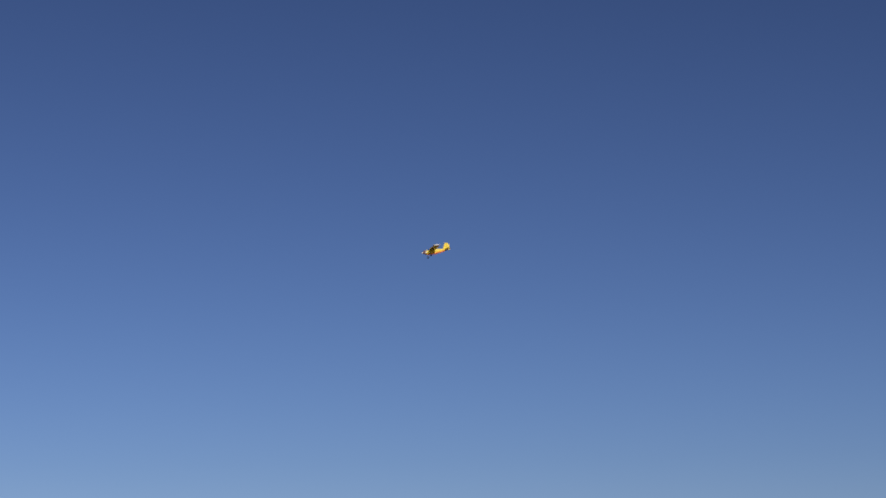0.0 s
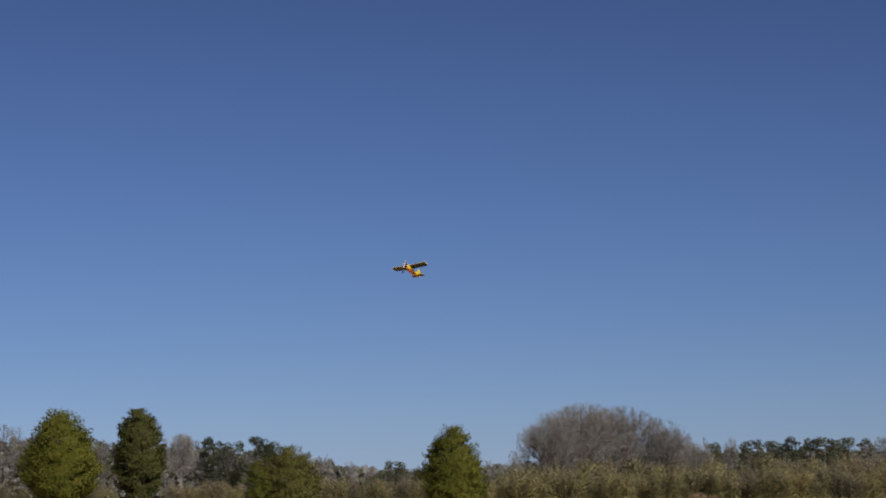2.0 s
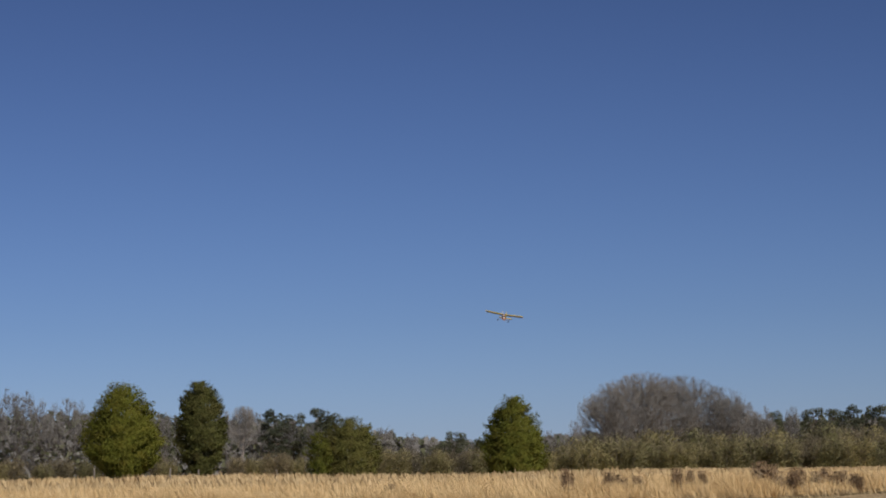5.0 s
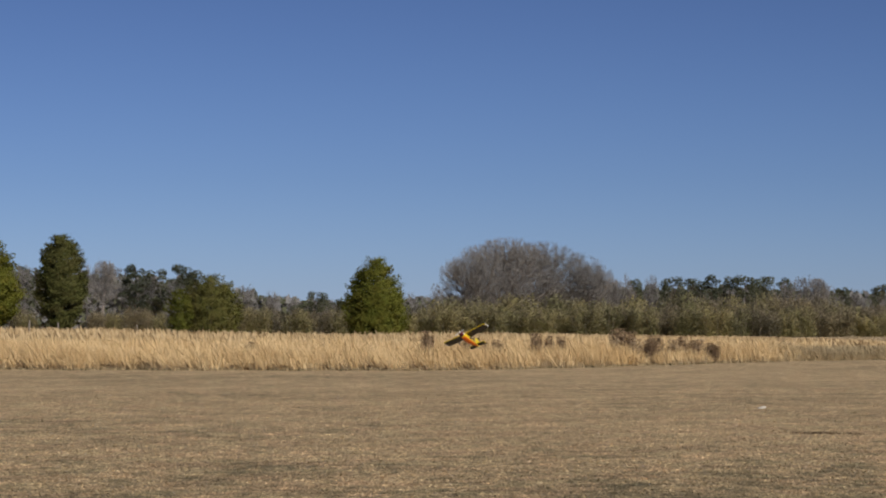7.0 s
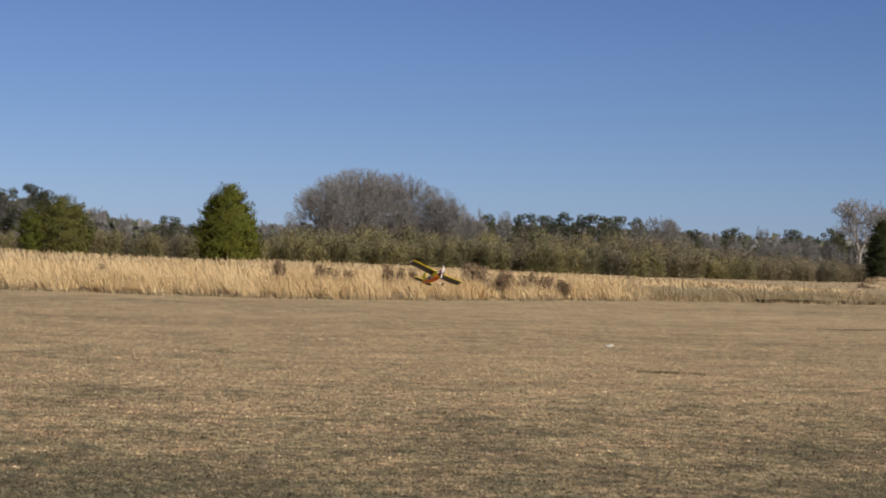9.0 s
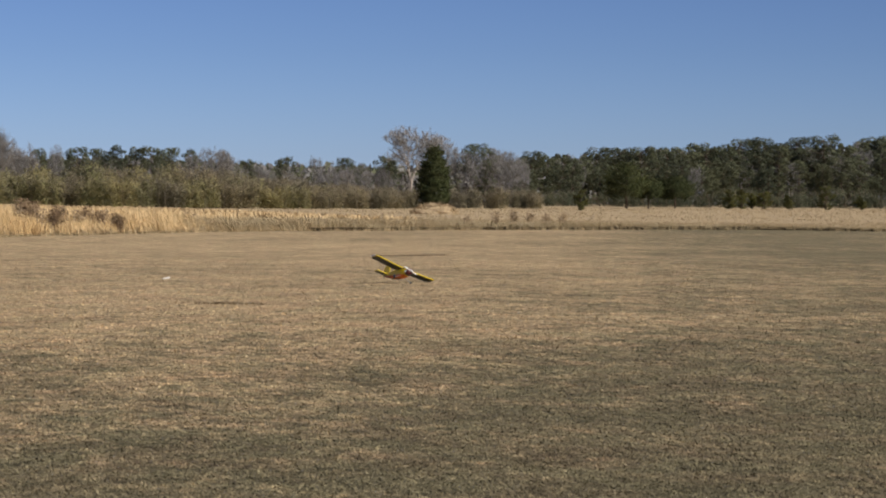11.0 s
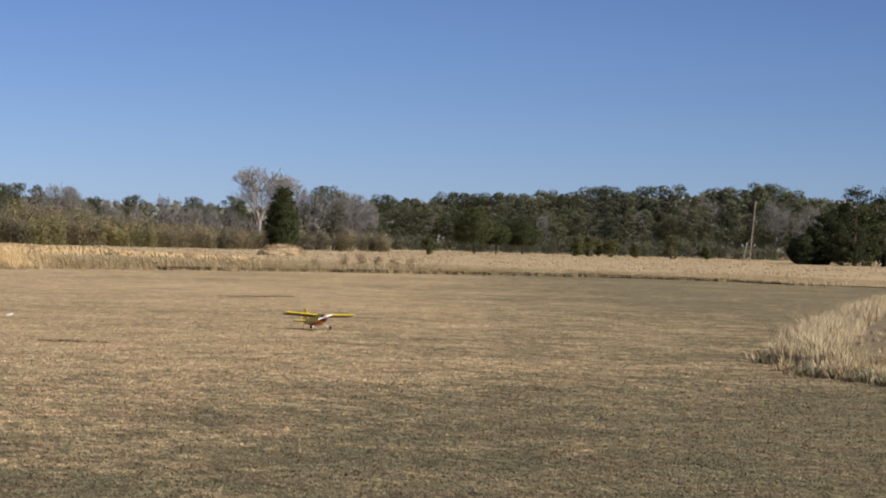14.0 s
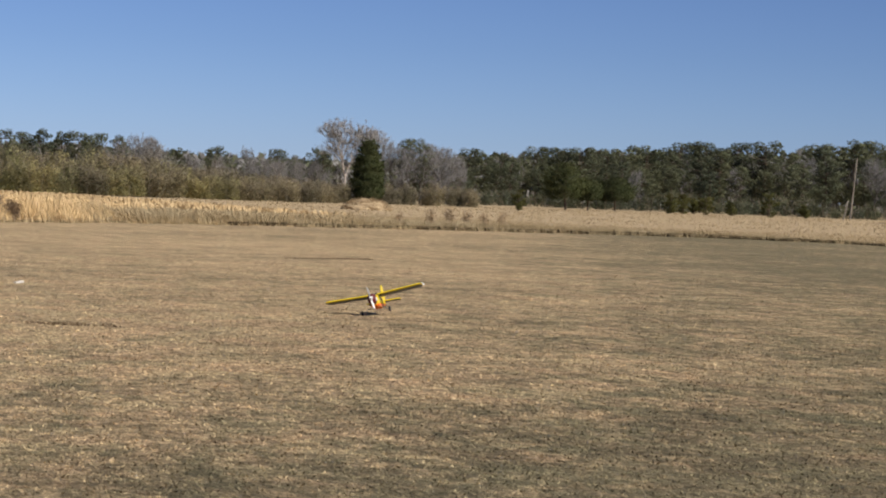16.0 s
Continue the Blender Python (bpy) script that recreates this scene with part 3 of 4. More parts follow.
def crown_points(rng, n, profile, h, r, base, lobes):
    """Places on and in an uneven crown with the given profile (share of height, share of radius)."""
    hs, rs = np.array([p[0] for p in profile]), np.array([p[1] for p in profile])
    grid = np.linspace(0, 1, 200)
    weight = np.interp(grid, hs, rs) + 0.06
    per = 54
    m = n // per + 1
    k = rng.choice(200, m, p=weight / weight.sum())
    u = np.clip(grid[k] + rng.normal(0, 0.01, m), 0, 1)
    a = rng.uniform(0, 2 * np.pi, m)
    lump = 1 + 0.10 * np.sin(a * 3 + u * 9 + lobes) + 0.08 * np.sin(a * 7 - u * 23 + 2 * lobes)
    depth = np.where(rng.random(m) < 0.68, 1 - 0.2 * rng.random(m) ** 1.5, rng.uniform(0.25, 0.8, m)) * rng.uniform(0.92, 1.0, m)
    q = np.interp(u, hs, rs) * r * lump * depth
    c = np.stack([q * np.cos(a), q * np.sin(a), base + u * (h - base)], 1)
    # each bough is a flattened tuft that slants up and out
    out = np.stack([np.cos(a), np.sin(a), np.full(m, 0.45)], 1)
    c, out, a = c.repeat(per, 0)[:n], out.repeat(per, 0)[:n], a.repeat(per)[:n]
    s = 0.065 * r + 0.07
    g = np.clip(rng.normal(0, 1, (n, 3)), -1.6, 1.6)
    along = g[:, :1] * out * s * 1.5
    across = np.stack([-np.sin(a), np.cos(a), np.zeros(n)], 1) * g[:, 1:2] * s * 1.3
    return c + along + across + np.array([[0, 0, 1.0]]) * g[:, 2:] * s * 0.55, out


CONE = [(0, 0.66), (0.08, 0.9), (0.22, 1.0), (0.45, 0.93), (0.66, 0.74), (0.82, 0.5), (0.93, 0.28), (1, 0.08)]
EGG = [(0, 0.30), (0.07, 0.58), (0.2, 0.92), (0.36, 1.0), (0.55, 0.88), (0.75, 0.62), (0.9, 0.34), (1, 0.08)]
OVAL = [(0, 0.30), (0.14, 0.70), (0.36, 1.0), (0.6, 0.92), (0.8, 0.72), (0.92, 0.48), (1, 0.14)]
DOME = [(0, 0.72), (0.15, 0.94), (0.4, 1.0), (0.65, 0.90), (0.85, 0.60), (1, 0.12)]
SPIRE = [(0, 0.6), (0.1, 0.92), (0.3, 1.0), (0.55, 0.88), (0.8, 0.6), (0.93, 0.32), (1, 0.06)]


def conifer(name, label, category, p, h, w, profile, mat, seed, base=0.4, n=7000, size=0.26, group=""):
    """A dense evergreen: a tapered trunk with stub limbs, and a crown of sprays with an uneven outline."""
    rng = np.random.default_rng(seed)
    t = thing(name, label, category, group, at=pose(p.x, p.y, ground_z(p), 0, 0, 0))
    zs = np.linspace(0, h * 0.9, 7)
    path = np.stack([rng.normal(0, 0.04, 7), rng.normal(0, 0.04, 7), zs], 1)
    pieces = [tube(path, np.linspace(0.028 * h + 0.03, 0.02, 7), 8)]
    for k in range(14):
        z = base + (h * 0.8 - base) * rng.random()
        a = rng.uniform(0, 6.28)
        L = w * 0.4 * (1 - z / h)
        e = np.array([math.cos(a) * L, math.sin(a) * L, 0.25 * L])
        pieces.append(tube([(0, 0, z), tuple(np.array((0, 0, z)) + e * 0.5 + (0, 0, 0.05)), tuple(np.array((0, 0, z)) + e)], [0.05, 0.03, 0.012], 5))
    part("trunk", mesh_of("trunk", *joined(pieces), BARK), BARK, t)
    c, o = crown_points(rng, n, profile, h, w / 2, base, seed * 1.7)
    part("crown", leafy("crown", rng, c, o, size, mat), mat, t)
    return t


def bare_tree_meshes(seed, h, wide=0.45, low=0.30, depth=6, twigs=9, width=0.026, trunks=1, limb_mat=None, thick=0.013, spread=30.0, rise_up=0.12):
    """A leafless tree of height h: limbs that fork again and again up to a domed crown, and fine twigs at their ends.
    wide: half the crown's width in heights; low: where the first fork is; spread: the forks' angle in degrees."""
    rng = np.random.default_rng(seed)
    pieces, ends, stack = [], [], []
    zc = h * (low + 0.36 * (1 - low))

    def within(p, k=1.0):
        r = math.hypot(p[0], p[1]) / (wide * h * k)
        if p[2] < zc:
            return r < max((p[2] - 0.06 * h) / (zc - 0.06 * h), 0.03) ** 0.5
        return r * r + ((p[2] - zc) / ((h - zc) * k)) ** 2 < 1

    for k in range(trunks):
        a = 6.28 * (k + rng.uniform(-0.2, 0.2)) / trunks
        out = 0.30 if trunks > 1 else 0.03
        stack.append((np.array([math.cos(a) * 0.3 * (trunks > 1), math.sin(a) * 0.3 * (trunks > 1), -0.1]), np.array([math.cos(a) * out, math.sin(a) * out, 1.0]), h * low, thick * h, 0))
    while stack:
        p, d, length, r, level = stack.pop()
        d = d / np.linalg.norm(d)
        last = level >= depth
        e = p + d * length
        if level and not within(e):
            e, last = p + d * length * 0.45, True
        mid = (p + e) / 2 + rng.normal(0, 0.055, 3) * length
        pieces.append(tube([p, mid, e], [r, r * 0.86, r * 0.70], 5 if level < 3 else 3))
        if level >= 2 or last:
            ends.append((p, e))
        if last:
            continue
        # a side branch from the middle fills the crown's inside
        if 0 < level < depth - 1 or (level == 0 and low > 0.15):
            side = rng.normal(0, 1, 3) * (1, 1, 0.35)
            stack.append((mid, d * 0.45 + side / np.linalg.norm(side), (length if level else h * 0.16) * rng.uniform(0.5, 0.8), max(r * 0.45, 0.009), min(level + 2, depth - 1)))
        n = (3 if rng.random() < 0.6 else 4) if level == 0 else 2 + (rng.random() < 0.35)
        u = np.cross(d, (0.3, 0.9, 0.2))
        u /= np.linalg.norm(u)
        w = np.cross(d, u)
        turn = rng.uniform(0, 6.28)
        for j in range(n):
            phi, b = turn + 6.28 * j / n + rng.normal(0, 0.35), radians(spread * rng.uniform(0.45, 1.25))
            q = d * math.cos(b) + (u * math.cos(phi) + w * math.sin(phi)) * math.sin(b) + np.array([e[0], e[1], 0]) / h * 0.25 + np.array([0, 0, rise_up])
            step = h * (1 - low) * 0.27 if level == 0 else length * 0.83
            stack.append((e, q, step * rng.uniform(0.75, 1.2), max(r * rng.uniform(0.58, 0.74), 0.009), level + 1))
    a, b = np.array([q[0] for q in ends]), np.array([q[1] for q in ends])
    n = len(a) * twigs
    i = rng.integers(0, len(a), n)
    base = a[i] + (b[i] - a[i]) * rng.random((n, 1))
    d = (b[i] - a[i]) / np.linalg.norm(b[i] - a[i], axis=1)[:, None] + rng.normal(0, 0.45, (n, 3)) + (0, 0, 0.12)
    d = d / np.linalg.norm(d, axis=1)[:, None] * h * rng.uniform(0.03, 0.085, (n, 1))
    keep = np.array([within(q, 1.05) for q in base + d])
    base, d = base[keep], d[keep]
    s = np.cross(d, rng.normal(0, 1, d.shape))
    s = s / (np.linalg.norm(s, axis=1)[:, None] + 1e-9) * width * 0.5
    v = np.stack([base - s, base + s, base + d], 1).reshape(-1, 3)
    tv, tf = joined(pieces)
    k = h / max(v[:, 2].max(), 0.1)
    return mesh_of("trunk", tv * k, tf, limb_mat or TWIG), mesh_of("crown", v * k, np.arange(len(v)).reshape(-1, 3), TWIG)


def bare_tree(name, label, p, meshes, sx=1.0, sz=1.0, turn=0.0, group=""):
    t = thing(name, label, "tree", group)
    t.matrix_basis = pose(p.x, p.y, ground_z(p) - 0.02, 0, 0, turn) @ Matrix.Diagonal((sx, sx, sz, 1))
    part("trunk", meshes[0], TWIG, t)
    part("crown", meshes[1], TWIG, t)
    return t


def pine_meshes(seed, h=10.0, w=4.6, clear=0.30, n_clumps=42, per=115, size=0.21):
    """A field pine: a straight trunk and clumped boughs with gaps between them."""
    rng = np.random.default_rng(seed)
    zs = np.linspace(-0.1, h * 0.95, 8)
    path = np.stack([np.cumsum(rng.normal(0, 0.05, 8)), np.cumsum(rng.normal(0, 0.05, 8)), zs], 1)
    pieces = [tube(path, np.linspace(0.17, 0.03, 8), 7)]
    cs, os = [], []
    for k in range(n_clumps):
        u = clear + (1 - clear) * (k + rng.random()) / n_clumps
        z = u * h
        reach = w / 2 * math.sin(math.pi * min(1, (1 - (u - clear) / (1 - clear)) * 0.72 + 0.16)) * rng.uniform(0.45, 1.05)
        a = rng.uniform(0, 6.28)
        q = np.array([math.cos(a) * reach, math.sin(a) * reach, z])
        pieces.append(tube([(0, 0, z - 0.3), q * (0.5, 0.5, 1) - (0, 0, 0.18), q], [0.05, 0.035, 0.015], 4))
        r = np.array([0.85, 0.85, 0.5]) * rng.uniform(0.7, 1.25) * w / 4.6
        d = rng.normal(0, 1, (per, 3))
        d /= np.linalg.norm(d, axis=1)[:, None]
        cs.append(q + d * r * rng.uniform(0.55, 1.0, (per, 1)))
        os.append(d)
    return mesh_of("trunk", *joined(pieces), BARK), leafy("crown", rng, np.concatenate(cs), np.concatenate(os), size, PINE, 0.1, 0.8, 0.95)


def brush_meshes(seed, h=4.0, w=5.5, n=6000, mat=None, twigs=350):
    """A thicket: many stems from the ground, fine twigs, and thin winter leaves between them."""
    rng = np.random.default_rng(seed)
    pieces = []
    for k in range(7):
        a, r = rng.uniform(0, 6.28), w * 0.35 * math.sqrt(rng.random())
        b = np.array([math.cos(a) * r, math.sin(a) * r, -0.05])
        e = np.array([math.cos(a) * r * 0.4, math.sin(a) * r * 0.4, h * rng.uniform(0.6, 1.02)]) + rng.normal(0, 0.2, 3)
        pieces.append(tube([b, b + e * 0.5 + rng.normal(0, 0.1, 3), b + e], [0.028, 0.02, 0.008], 4))
    lobes = [(rng.uniform(-w * 0.32, w * 0.32), rng.uniform(-w * 0.25, w * 0.25), h * rng.uniform(0.34, 0.72), w * rng.uniform(0.16, 0.27)) for k in range(10)]
    i = rng.integers(0, 10, n)
    L = np.array(lobes)[i]
    d = rng.normal(0, 1, (n, 3))
    d /= np.linalg.norm(d, axis=1)[:, None]
    c = L[:, :3] + d * (L[:, 3] * rng.uniform(0.35, 1.05, n))[:, None] * (1, 1, 1.1)
    low = rng.random(n) < 0.42
    c[low, 2] *= rng.uniform(0.1, 0.7, low.sum())
    c[:, 2] = np.clip(c[:, 2], 0.05, h * 1.05)
    crown = leafy("crown", rng, c, d, 0.16, mat or BRUSH, 0.1, 0.9, 0.95)
    j = rng.integers(0, 10, twigs)
    L = np.array(lobes)[j]
    d = rng.normal(0, 1, (twigs, 3)) + (0, 0, 0.9)
    d /= np.linalg.norm(d, axis=1)[:, None]
    b = L[:, :3] + d * L[:, 3:4] * 0.4
    e = d * rng.uniform(0.5, 1.1, (twigs, 1)) * L[:, 3:4] * 1.1
    s = np.cross(d, rng.normal(0, 1, (twigs, 3)))
    s = s / np.linalg.norm(s, axis=1)[:, None] * 0.011
    tv = np.stack([b - s, b + s, b + e + s * 0.3, b + e - s * 0.3], 1).reshape(-1, 3)
    tf = np.arange(twigs)[:, None] * 4 + np.array([[0, 1, 2, 3]])
    pieces.append((tv, tf))
    return mesh_of("stem_clump", *joined(pieces), BRUSH_STEM), crown


def two_part(name, label, category, meshes, p, first, s=(1, 1, 1), turn=0.0, group=""):
    t = thing(name, label, category, group)
    t.matrix_basis = pose(p.x, p.y, ground_z(p) - 0.02, 0, 0, turn) @ Matrix.Diagonal((*s, 1))
    part(first, meshes[0], TWIG, t)
    part("crown", meshes[1], TWIG, t)
    return t


def make_single_trees():
    def height(el, d, p):
        return top_z(el, d) - ground_z(p)

    p = spot(-7.95, 200)
    conifer("cedar_tree", "broad egg-shaped red cedar, yellow-green on its sunny side", "tree", p, height(152, 200, p), 6.0, EGG, CEDAR, 11, 0.6, 52000, 0.17, "cedars of the field")
    p = spot(-6.10, 200)
    conifer("cedar_tree", "tall oval red cedar, olive green, beside a broader one", "tree", p, height(151, 200, p), 3.8, OVAL, OLIVE_CEDAR, 12, 0.7, 38000, 0.17, "cedars of the field")
    p = spot(-2.55, 228)
    conifer("cedar_tree", "low domed cedar, olive brown, with a small bright cone beside it", "tree", p, height(82, 228, p), 5.3, DOME, OLIVE_CEDAR, 13, 0.15, 30000, 0.16, "cedars of the field")
    p = spot(-3.30, 218)
    conifer("cedar_shrub", "small bright olive conical cedar shrub beside a domed cedar", "shrub", p, height(58, 218, p), 2.3, OVAL, CEDAR, 14, 0.1, 9000, 0.13)
    p = spot(1.40, 226)
    conifer("cedar_tree", "broad conical red cedar, deep olive green, dense to the ground", "tree", p, height(111, 226, p), 5.5, CONE, CEDAR, 15, 0.2, 50000, 0.17, "cedars of the field")
    p = spot(17.08, 270)
    conifer("cedar_tree", "narrow spire-shaped dark green cedar before a bare tree", "tree", p, height(85, 270, p), 3.35, SPIRE, GREEN_CEDAR, 16, 0.35, 24000, 0.18, "cedars of the field")
    p = spot(16.0, 262)
    conifer("cedar_shrub", "tiny dark cedar shrub in the dry field", "shrub", p, height(8, 262, p), 1.0, OVAL, DARK_CEDAR, 17, 0.1, 600, 0.16)
    p = spot(20.62, 250)
    conifer("cedar_shrub", "small rounded dark green cedar shrub in the field", "shrub", p, height(12, 250, p), 1.2, OVAL, SHRUB, 18, 0.15, 1200, 0.18)
    # the row of small umbrella-shaped trees
    for k, (az, el, w, lift) in enumerate([(21.72, 57, 4.6, 1.1), (22.25, 30, 3.0, 1.0), (22.88, 36, 4.4, 1.0)]):
        p = spot(az, 296 + k * 4)
        conifer("cedar_tree", "round-headed dark green cedar on a bare short trunk", "tree", p, height(el, 296, p), w * 1.15, DOME, GREEN_CEDAR, 30 + k, lift + 0.5, 12000, 0.17, "round-headed cedars")
    for k, (az, el, w) in enumerate([(24.20, 12, 1.9), (24.48, 14, 1.6), (25.0, 16, 1.9), (26.46, 26, 2.2), (24.72, 5, 1.2), (25.6, 3, 1.5), (27.3, 2, 1.4)]):
        p = spot(az, 300 + k)
        conifer("cedar_shrub", "low rounded dark olive cedar shrub at the wood's foot", "shrub", p, height(el, 300, p), w, OVAL, SHRUB, 40 + k, 0.08, 1600, 0.18, "shrubs at the wood's foot")
    # the dark stand on the right
    for k, (az, el, w, prof) in enumerate([(29.55, 24, 2.2, OVAL), (29.85, 40, 2.6, CONE), (30.18, 74, 4.0, CONE), (30.82, 108, 5.2, SPIRE), (31.5, 107, 6.2, CONE), (32.15, 98, 6.0, CONE), (32.9, 104, 6.5, CONE), (33.7, 95, 6.0, CONE)]):
        p = spot(az, 262 + (k % 3) * 5)
        conifer("cedar_tree", "dark green cedar of a dense shaded stand", "tree", p, height(el, 265, p), w * 1.25, prof, DARK_CEDAR, 60 + k, 0.35 if w > 3 else 0.1, 9000, 0.24, "dark cedar stand")


def make_bare_trees():
    # the wide crown behind the brush, of several trunks
    big = bare_tree_meshes(101, 11.0, 0.62, 0.20, 7, 6, 0.018, 3, GREY_WOOD, 0.017, 30)
    side = bare_tree_meshes(102, 11.0, 0.42, 0.24, 7, 6, 0.018, 2, GREY_WOOD, 0.016, 28)
    for az, d, el, sx in [(4.55, 266, 154, 1.0), (3.75, 262, 142, 0.85), (5.35, 270, 147, 0.95), (6.4, 268, 130, 0.8), (7.1, 272, 96, 0.6)]:
        p = spot(az, d)
        bare_tree("bare_tree", "wide leafless grey-brown tree behind the brush", p, big if el > 144 else side, sx, top_z(el, d) / 11.0, az * 77, "bare trees behind the brush")
    forms = [bare_tree_meshes(110 + k, 10.0, 0.28 + 0.05 * k, 0.26, 6, 8, 0.034, 1, HARDWOOD) for k in range(4)]
    pale = [bare_tree_meshes(120 + k, 10.0, 0.42, 0.30, 6, 12, 0.026, 1, PALE_BARK, 0.016, 27, 0.2) for k in range(2)]
    for k, (az, d, el, sx, m) in enumerate([
            (-11.2, 285, 150, 0.9, 0), (-10.5, 280, 155, 0.85, 1), (-9.9, 284, 136, 0.8, 2), (-9.3, 280, 136, 0.8, 3), (-8.8, 290, 112, 0.8, 0),
            (-7.0, 285, 106, 0.75, 1), (-5.5, 270, 112, 0.7, 2), (-4.8, 290, 102, 0.7, 3), (-4.1, 292, 92, 0.7, 0), (-3.5, 285, 82, 0.7, 2), (-1.7, 290, 72, 0.8, 1), (-1.1, 300, 60, 0.7, 0),
            (-0.5, 310, 50, 0.6, 3), (0.3, 310, 46, 0.6, 1), (2.3, 290, 58, 0.6, 2), (2.8, 285, 72, 0.6, 3), (8.05, 300, 88, 0.6, 0), (11.7, 290, 86, 0.8, 1), (11.2, 292, 76, 0.7, 2),
            (12.3, 300, 66, 0.7, 3), (12.9, 305, 60, 0.7, 0), (14.2, 320, 70, 0.7, 1), (14.6, 315, 62, 0.7, 2), (15.3, 318, 58, 0.7, 3), (15.8, 300, 56, 0.6, 0),
            (17.6, 300, 90, 0.75, 2), (18.6, 310, 86, 0.9, 1), (18.9, 305, 80, 0.85, 3), (19.2, 315, 70, 0.7, 0), (20.4, 400, 74, 0.9, 1), (21.7, 420, 78, 0.9, 2),
            (23.0, 420, 86, 0.9, 3), (24.6, 430, 102, 1.0, 0), (25.4, 425, 98, 0.9, 1), (26.2, 420, 96, 0.9, 2), (27.2, 415, 102, 0.9, 3), (28.7, 410, 104, 0.9, 0),
            (29.3, 405, 102, 0.9, 1), (27.8, 374, 84, 0.8, 2), (28.5, 374, 76, 0.8, 3), (26.8, 374, 78, 0.8, 0), (25.7, 374, 66, 0.8, 1), (29.2, 374, 78, 0.8, 2), (29.7, 344, 82, 0.8, 3), (24.6, 374, 62, 0.8, 2), (23.4, 345, 56, 0.7, 1), (27.3, 374, 90, 0.8, 1), (28.9, 345, 92, 0.9, 0), (17.9, 298, 84, 1.0, 1), (18.3, 300, 88, 1.0, 3), (18.75, 296, 82, 1.0, 2), (15.5, 296, 46, 0.8, 1), (14.9, 298, 44, 0.8, 3), (14.4, 296, 46, 0.8, 0), (13.7, 300, 50, 0.8, 2), (13.1, 298, 48, 0.8, 1), (15.95, 296, 44, 0.8, 2)]):
        p = spot(az, d)
        bare_tree("bare_tree", "leafless grey-brown hardwood at the wood's edge", p, forms[m], sx * top_z(el, d) / 10.0, (top_z(el, d) - ground_z(p)) / 10.0, k * 53, "bare hardwoods of the wood")
    for k, (az, d, el, sx, m) in enumerate([(-5.13, 262, 114, 0.65, 0), (16.55, 300, 126, 1.15, 1), (17.2, 302, 108, 0.95, 0), (-7.05, 262, 40, 0.6, 1), (12.0, 280, 80, 0.6, 0), (15.0, 290, 50, 0.6, 1)]):
        p = spot(az, d)
        bare_tree("bare_tree", "leafless tree with pale bark showing among the wood", p, pale[m], sx * top_z(el, d) / 10.0, (top_z(el, d) - ground_z(p)) / 10.0, k * 71, "pale-barked trees")


